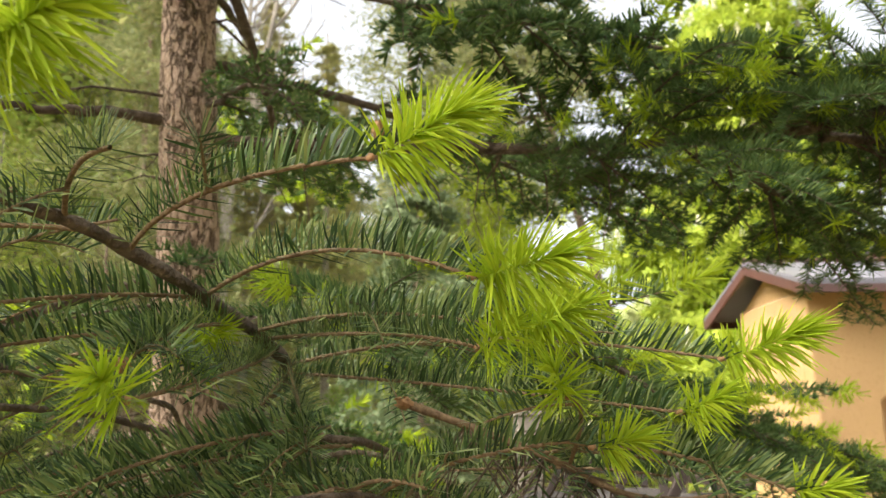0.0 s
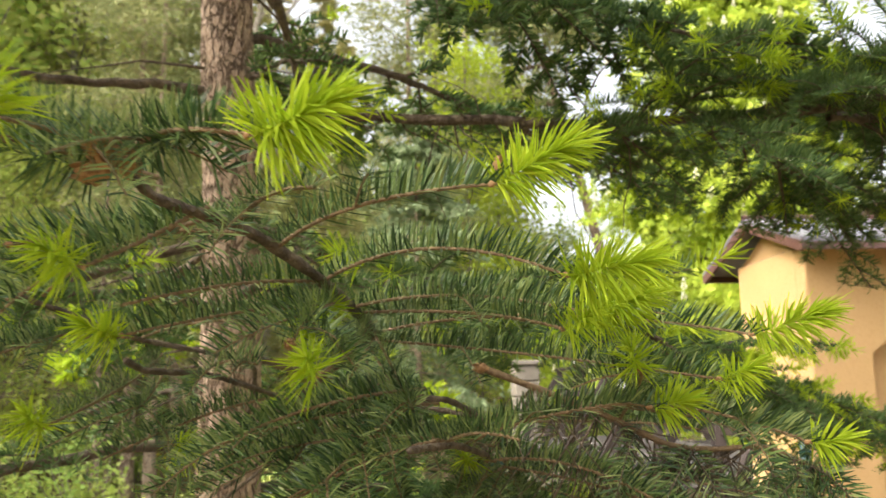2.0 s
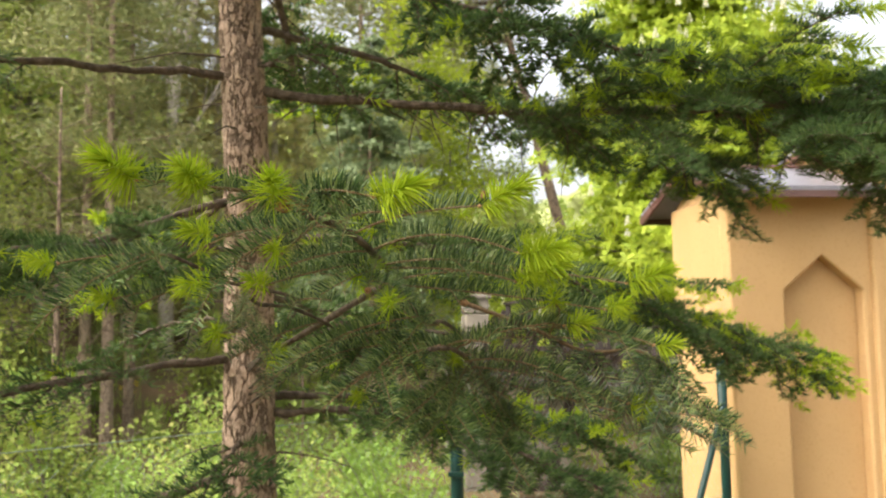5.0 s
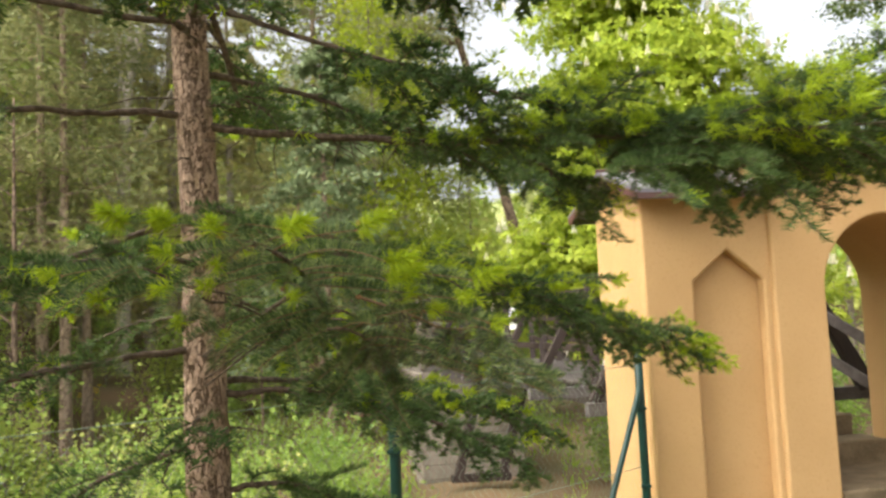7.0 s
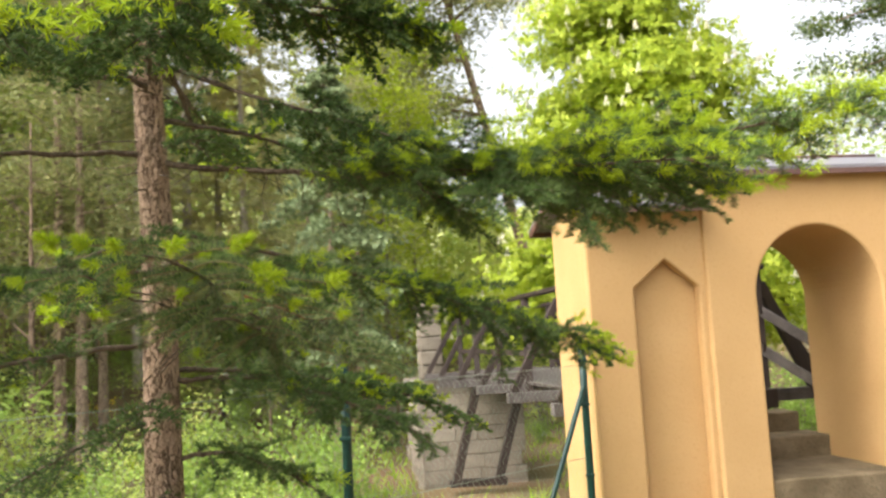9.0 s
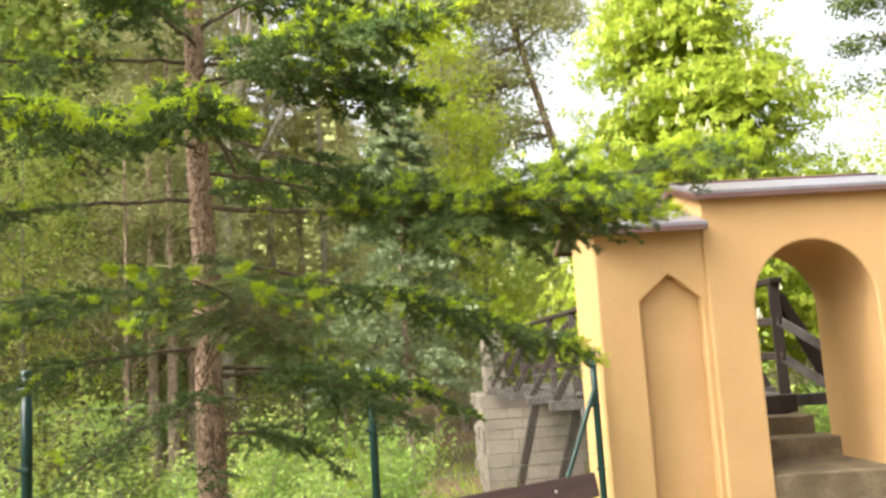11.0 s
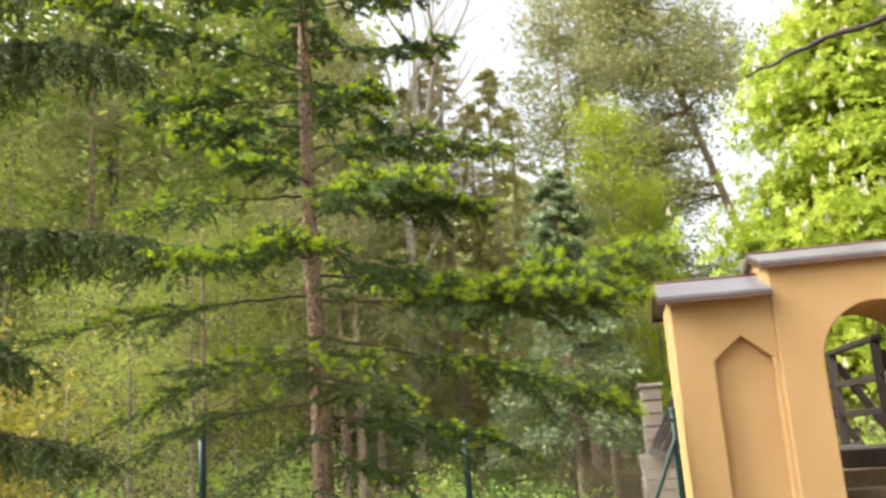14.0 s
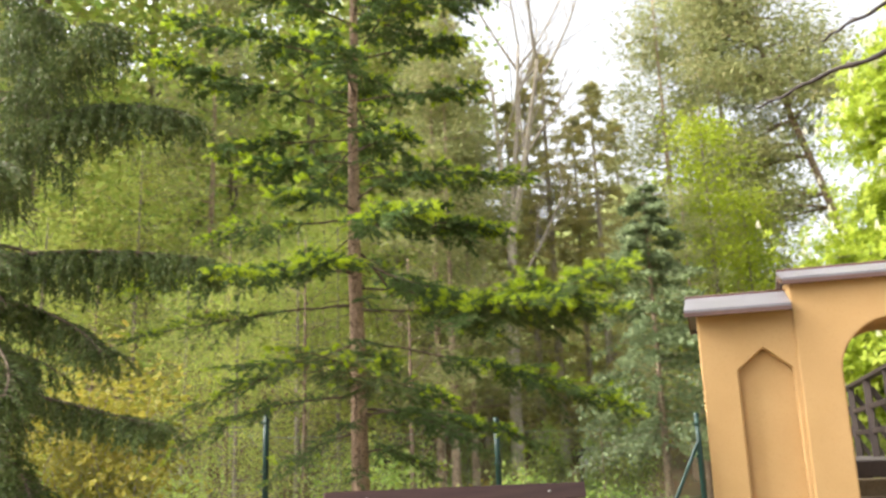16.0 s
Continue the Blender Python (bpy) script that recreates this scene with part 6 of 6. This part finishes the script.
# wooded hillside that closes the view
ha = np.linspace(-100, 130, 240)
hs = np.linspace(0, 1, 26)
HA, HS = np.meshgrid(ha, hs, indexing="ij")
ridge = 12 + 9 * smooth(17, 20, HA) + 14 * smooth(31, 38, HA) + 6 * smooth(9, 13, HA) * smooth(22.5, 20.5, HA)
ridge = ridge * (1 + 0.06 * np.sin(HA * 0.9) + 0.04 * np.sin(HA * 2.3 + 1))
HD = 68 + 14 * HS
lump = np.array([noise.noise(Vector((a * 0.55, s * 7, 1.0))) for a, s in zip(HA.ravel(), HS.ravel())]).reshape(HA.shape)
HD = HD - 3.0 * lump
HX, HY = 2 - np.sin(np.radians(HA)) * HD, -3 + np.cos(np.radians(HA)) * HD
HZ = np.where(HS == 0, -4.0, ground_z(HX, HY) * 0.4 + ridge * HS * (1 + 0.05 * lump))
n, k = HA.shape
i, j = np.meshgrid(np.arange(n - 1), np.arange(k - 1), indexing="ij")
F = np.stack([i * k + j, i * k + j + 1, (i + 1) * k + j + 1, (i + 1) * k + j], -1).reshape(-1, 4)
tagged(new("backdrop", quad_mesh("backdrop", np.stack([HX, HY, HZ], -1), F, HILL_WOOD, True)), "distant olive wooded hillside in spring leaf", "hillside", kind="structure")

# the far wood closes the view
rf = np.random.default_rng(95)
nf = 62000
azf = rf.uniform(-70, 100, nf)
df = rf.uniform(46, 62, nf)
topf = np.where(azf > 34, 32.0, np.where(azf > 19, 15.5, np.where(azf > 10, 18.0, 9.0))) * (0.8 + 0.25 * np.sin(azf * 1.9) * np.sin(azf * 0.7 + 1))
xf, yf = 2 - np.sin(np.radians(azf)) * df, -3 + np.cos(np.radians(azf)) * df
cz = np.array([noise.noise(Vector((a * 0.35, d * 0.12, 3.0))) for a, d in zip(azf, df)])
zf = ground_z(xf, yf) + topf * np.clip(rf.beta(1.1, 1.25, nf) + 0.15 * cz, 0, 1.1)
far_wood = new("woodland", quad_mesh("woodland", *kites(np.stack([xf, yf, zf], -1), 0.55, 0.6, 0.5, rf), WOOD_LEAF))
tagged(far_wood, "distant mixed spring wood on the slope", "woodland", kind="stuff")

SHRUBS = [
    shrub("green_shrub", "fresh green undergrowth shrub in the wood", 1.7, 1.0, 2500, 0.085, GREEN_LEAF, 81),
    shrub("golden_shrub", "golden yellow leaved shrub at the wood edge", 2.4, 1.2, 3600, 0.09, YELLOW_LEAF, 82),
    shrub("spring_shrub", "thin yellow-green undergrowth shrub", 2.0, 1.1, 2500, 0.085, WOOD_LEAF, 83),
]
used_s = set()


def bush(k, x, y, size, turn):
    if k in used_s:
        place(SHRUBS[k], x, y, turn, size, 0.05)
    else:
        used_s.add(k)
        place(SHRUBS[k], x, y, turn, size, 0.05, False)


for az, d, k, s in ((53, 12.0, 1, 1.3), (56.5, 13.0, 1, 1.25), (50, 14.5, 2, 1.1), (61, 12.5, 1, 1.1)):
    bush(k, *polar(az, d), s, az)
for az in range(20, 67, 4):
    for d0 in (10.2, 13.5, 18.0):
        bush(rw.choice((0, 0, 2, 2, 0)) if d0 > 12 else 0, *polar(az + rw.uniform(-2, 2), d0 + rw.uniform(-1.2, 1.2)), rw.uniform(0.55, 1.0) * (0.75 if d0 < 13 else 1.1), rw.uniform(0, 6.28))
for az in range(19, 42, 4):
    for d0 in (19.0, 31.0):
        bush(rw.choice((0, 0, 2)), *polar(az + rw.uniform(-1.2, 1.2), d0 + rw.uniform(-1.5, 1.5)), rw.uniform(1.0, 1.5), rw.uniform(0, 6.28))
for az in range(-24, 10, 4):
    bush(rw.choice((0, 2)), *polar(az, 28 + rw.uniform(-2, 2)), rw.uniform(0.9, 1.5), rw.uniform(0, 6.28))
bush(0, -0.02, 22.3, 0.62, 1.0)
bush(0, *tuple(gw(4.2, 4.2))[:2], 1.0, 2.0)
bush(0, *tuple(gw(3.9, 6.5))[:2], 1.1, 3.0)
bush(2, *tuple(gw(4.2, 8.6))[:2], 1.3, 4.0)
bush(0, *tuple(gw(3.6, 10.5))[:2], 1.4, 5.0)

# ---- grass ----
rg = np.random.default_rng(91)
ng = 38000
gx, gy = rg.uniform(-6, 3.2, ng), rg.uniform(0.2, 13, ng)
gx[26000:], gy[26000:] = rg.uniform(-15, 1, ng - 26000), rg.uniform(6, 25, ng - 26000)
vg = (gx - 0.988) * GV.x + (gy - 5.355) * GV.y
ug = (gx - 0.988) * GU.x + (gy - 5.355) * GU.y
patchy = np.array([noise.noise(Vector((a * 0.7, b * 0.7, 0))) for a, b in zip(gx, gy)])
keep = ~((vg > -1.8) & (vg < 0) & (ug > 0.6)) & ~((vg > -0.45) & (vg < 3.0) & (ug > -0.1) & (ug < 4.3)) & ~((vg > 2.0) & (vg < 14) & (ug > -0.1) & (ug < 3.4) & (patchy < 0.42)) & (patchy > -0.28)
gx, gy = gx[keep], gy[keep]
P = np.stack([gx, gy, ground_z(gx, gy) - 0.01], -1)
D = unit(rg.normal(0, 0.35, P.shape) + np.array([0, 0, 1.0]))
grass = new("grass", quad_mesh("grass", *blades(P, D, rg.uniform(0.08, 0.30, len(P)), np.where(gy > 9, 0.022, 0.010), rg.normal(0, 1, P.shape), rg.normal(0, 0.5, P.shape)), GRASS))
tagged(grass, "patchy green grass with dry blades", "grass", kind="stuff")

# yellow flowers beyond the fence
rfl = random.Random(14)
FLOWERS = (-13.9, 24.1)
clump = root("flower_clump", (*FLOWERS, float(ground_z(*FLOWERS))), "low clump of yellow wild flowers in grass", "flowers")
for i in range(22):
    x, y, h = rfl.gauss(0, 0.42), rfl.gauss(0, 0.25), rfl.uniform(0.45, 0.9)
    path = bez((x, y, -0.03), (x + rfl.uniform(-.03, .03), y, h * 0.5), (x + rfl.uniform(-.05, .05), y + rfl.uniform(-.05, .05), h), 5)
    child("stalk", quad_mesh("stalk", *tube(path, np.linspace(0.004, 0.003, 5), 5), GRASS), clump)
    ring = []
    for a in range(14):
        an = a * 2 * math.pi / 14
        d = np.array([math.cos(an), math.sin(an), 0.25 + 0.3 * (a % 2)])
        p, s = path[-1], np.array([-math.sin(an), math.cos(an), 0])
        ring.append(([p, p + d * 0.045 + s * 0.018, p + d * 0.085, p + d * 0.045 - s * 0.018], [[0, 1, 2, 3]]))
    child("flower_head", quad_mesh("flower_head", *merge(ring), DANDELION), clump)
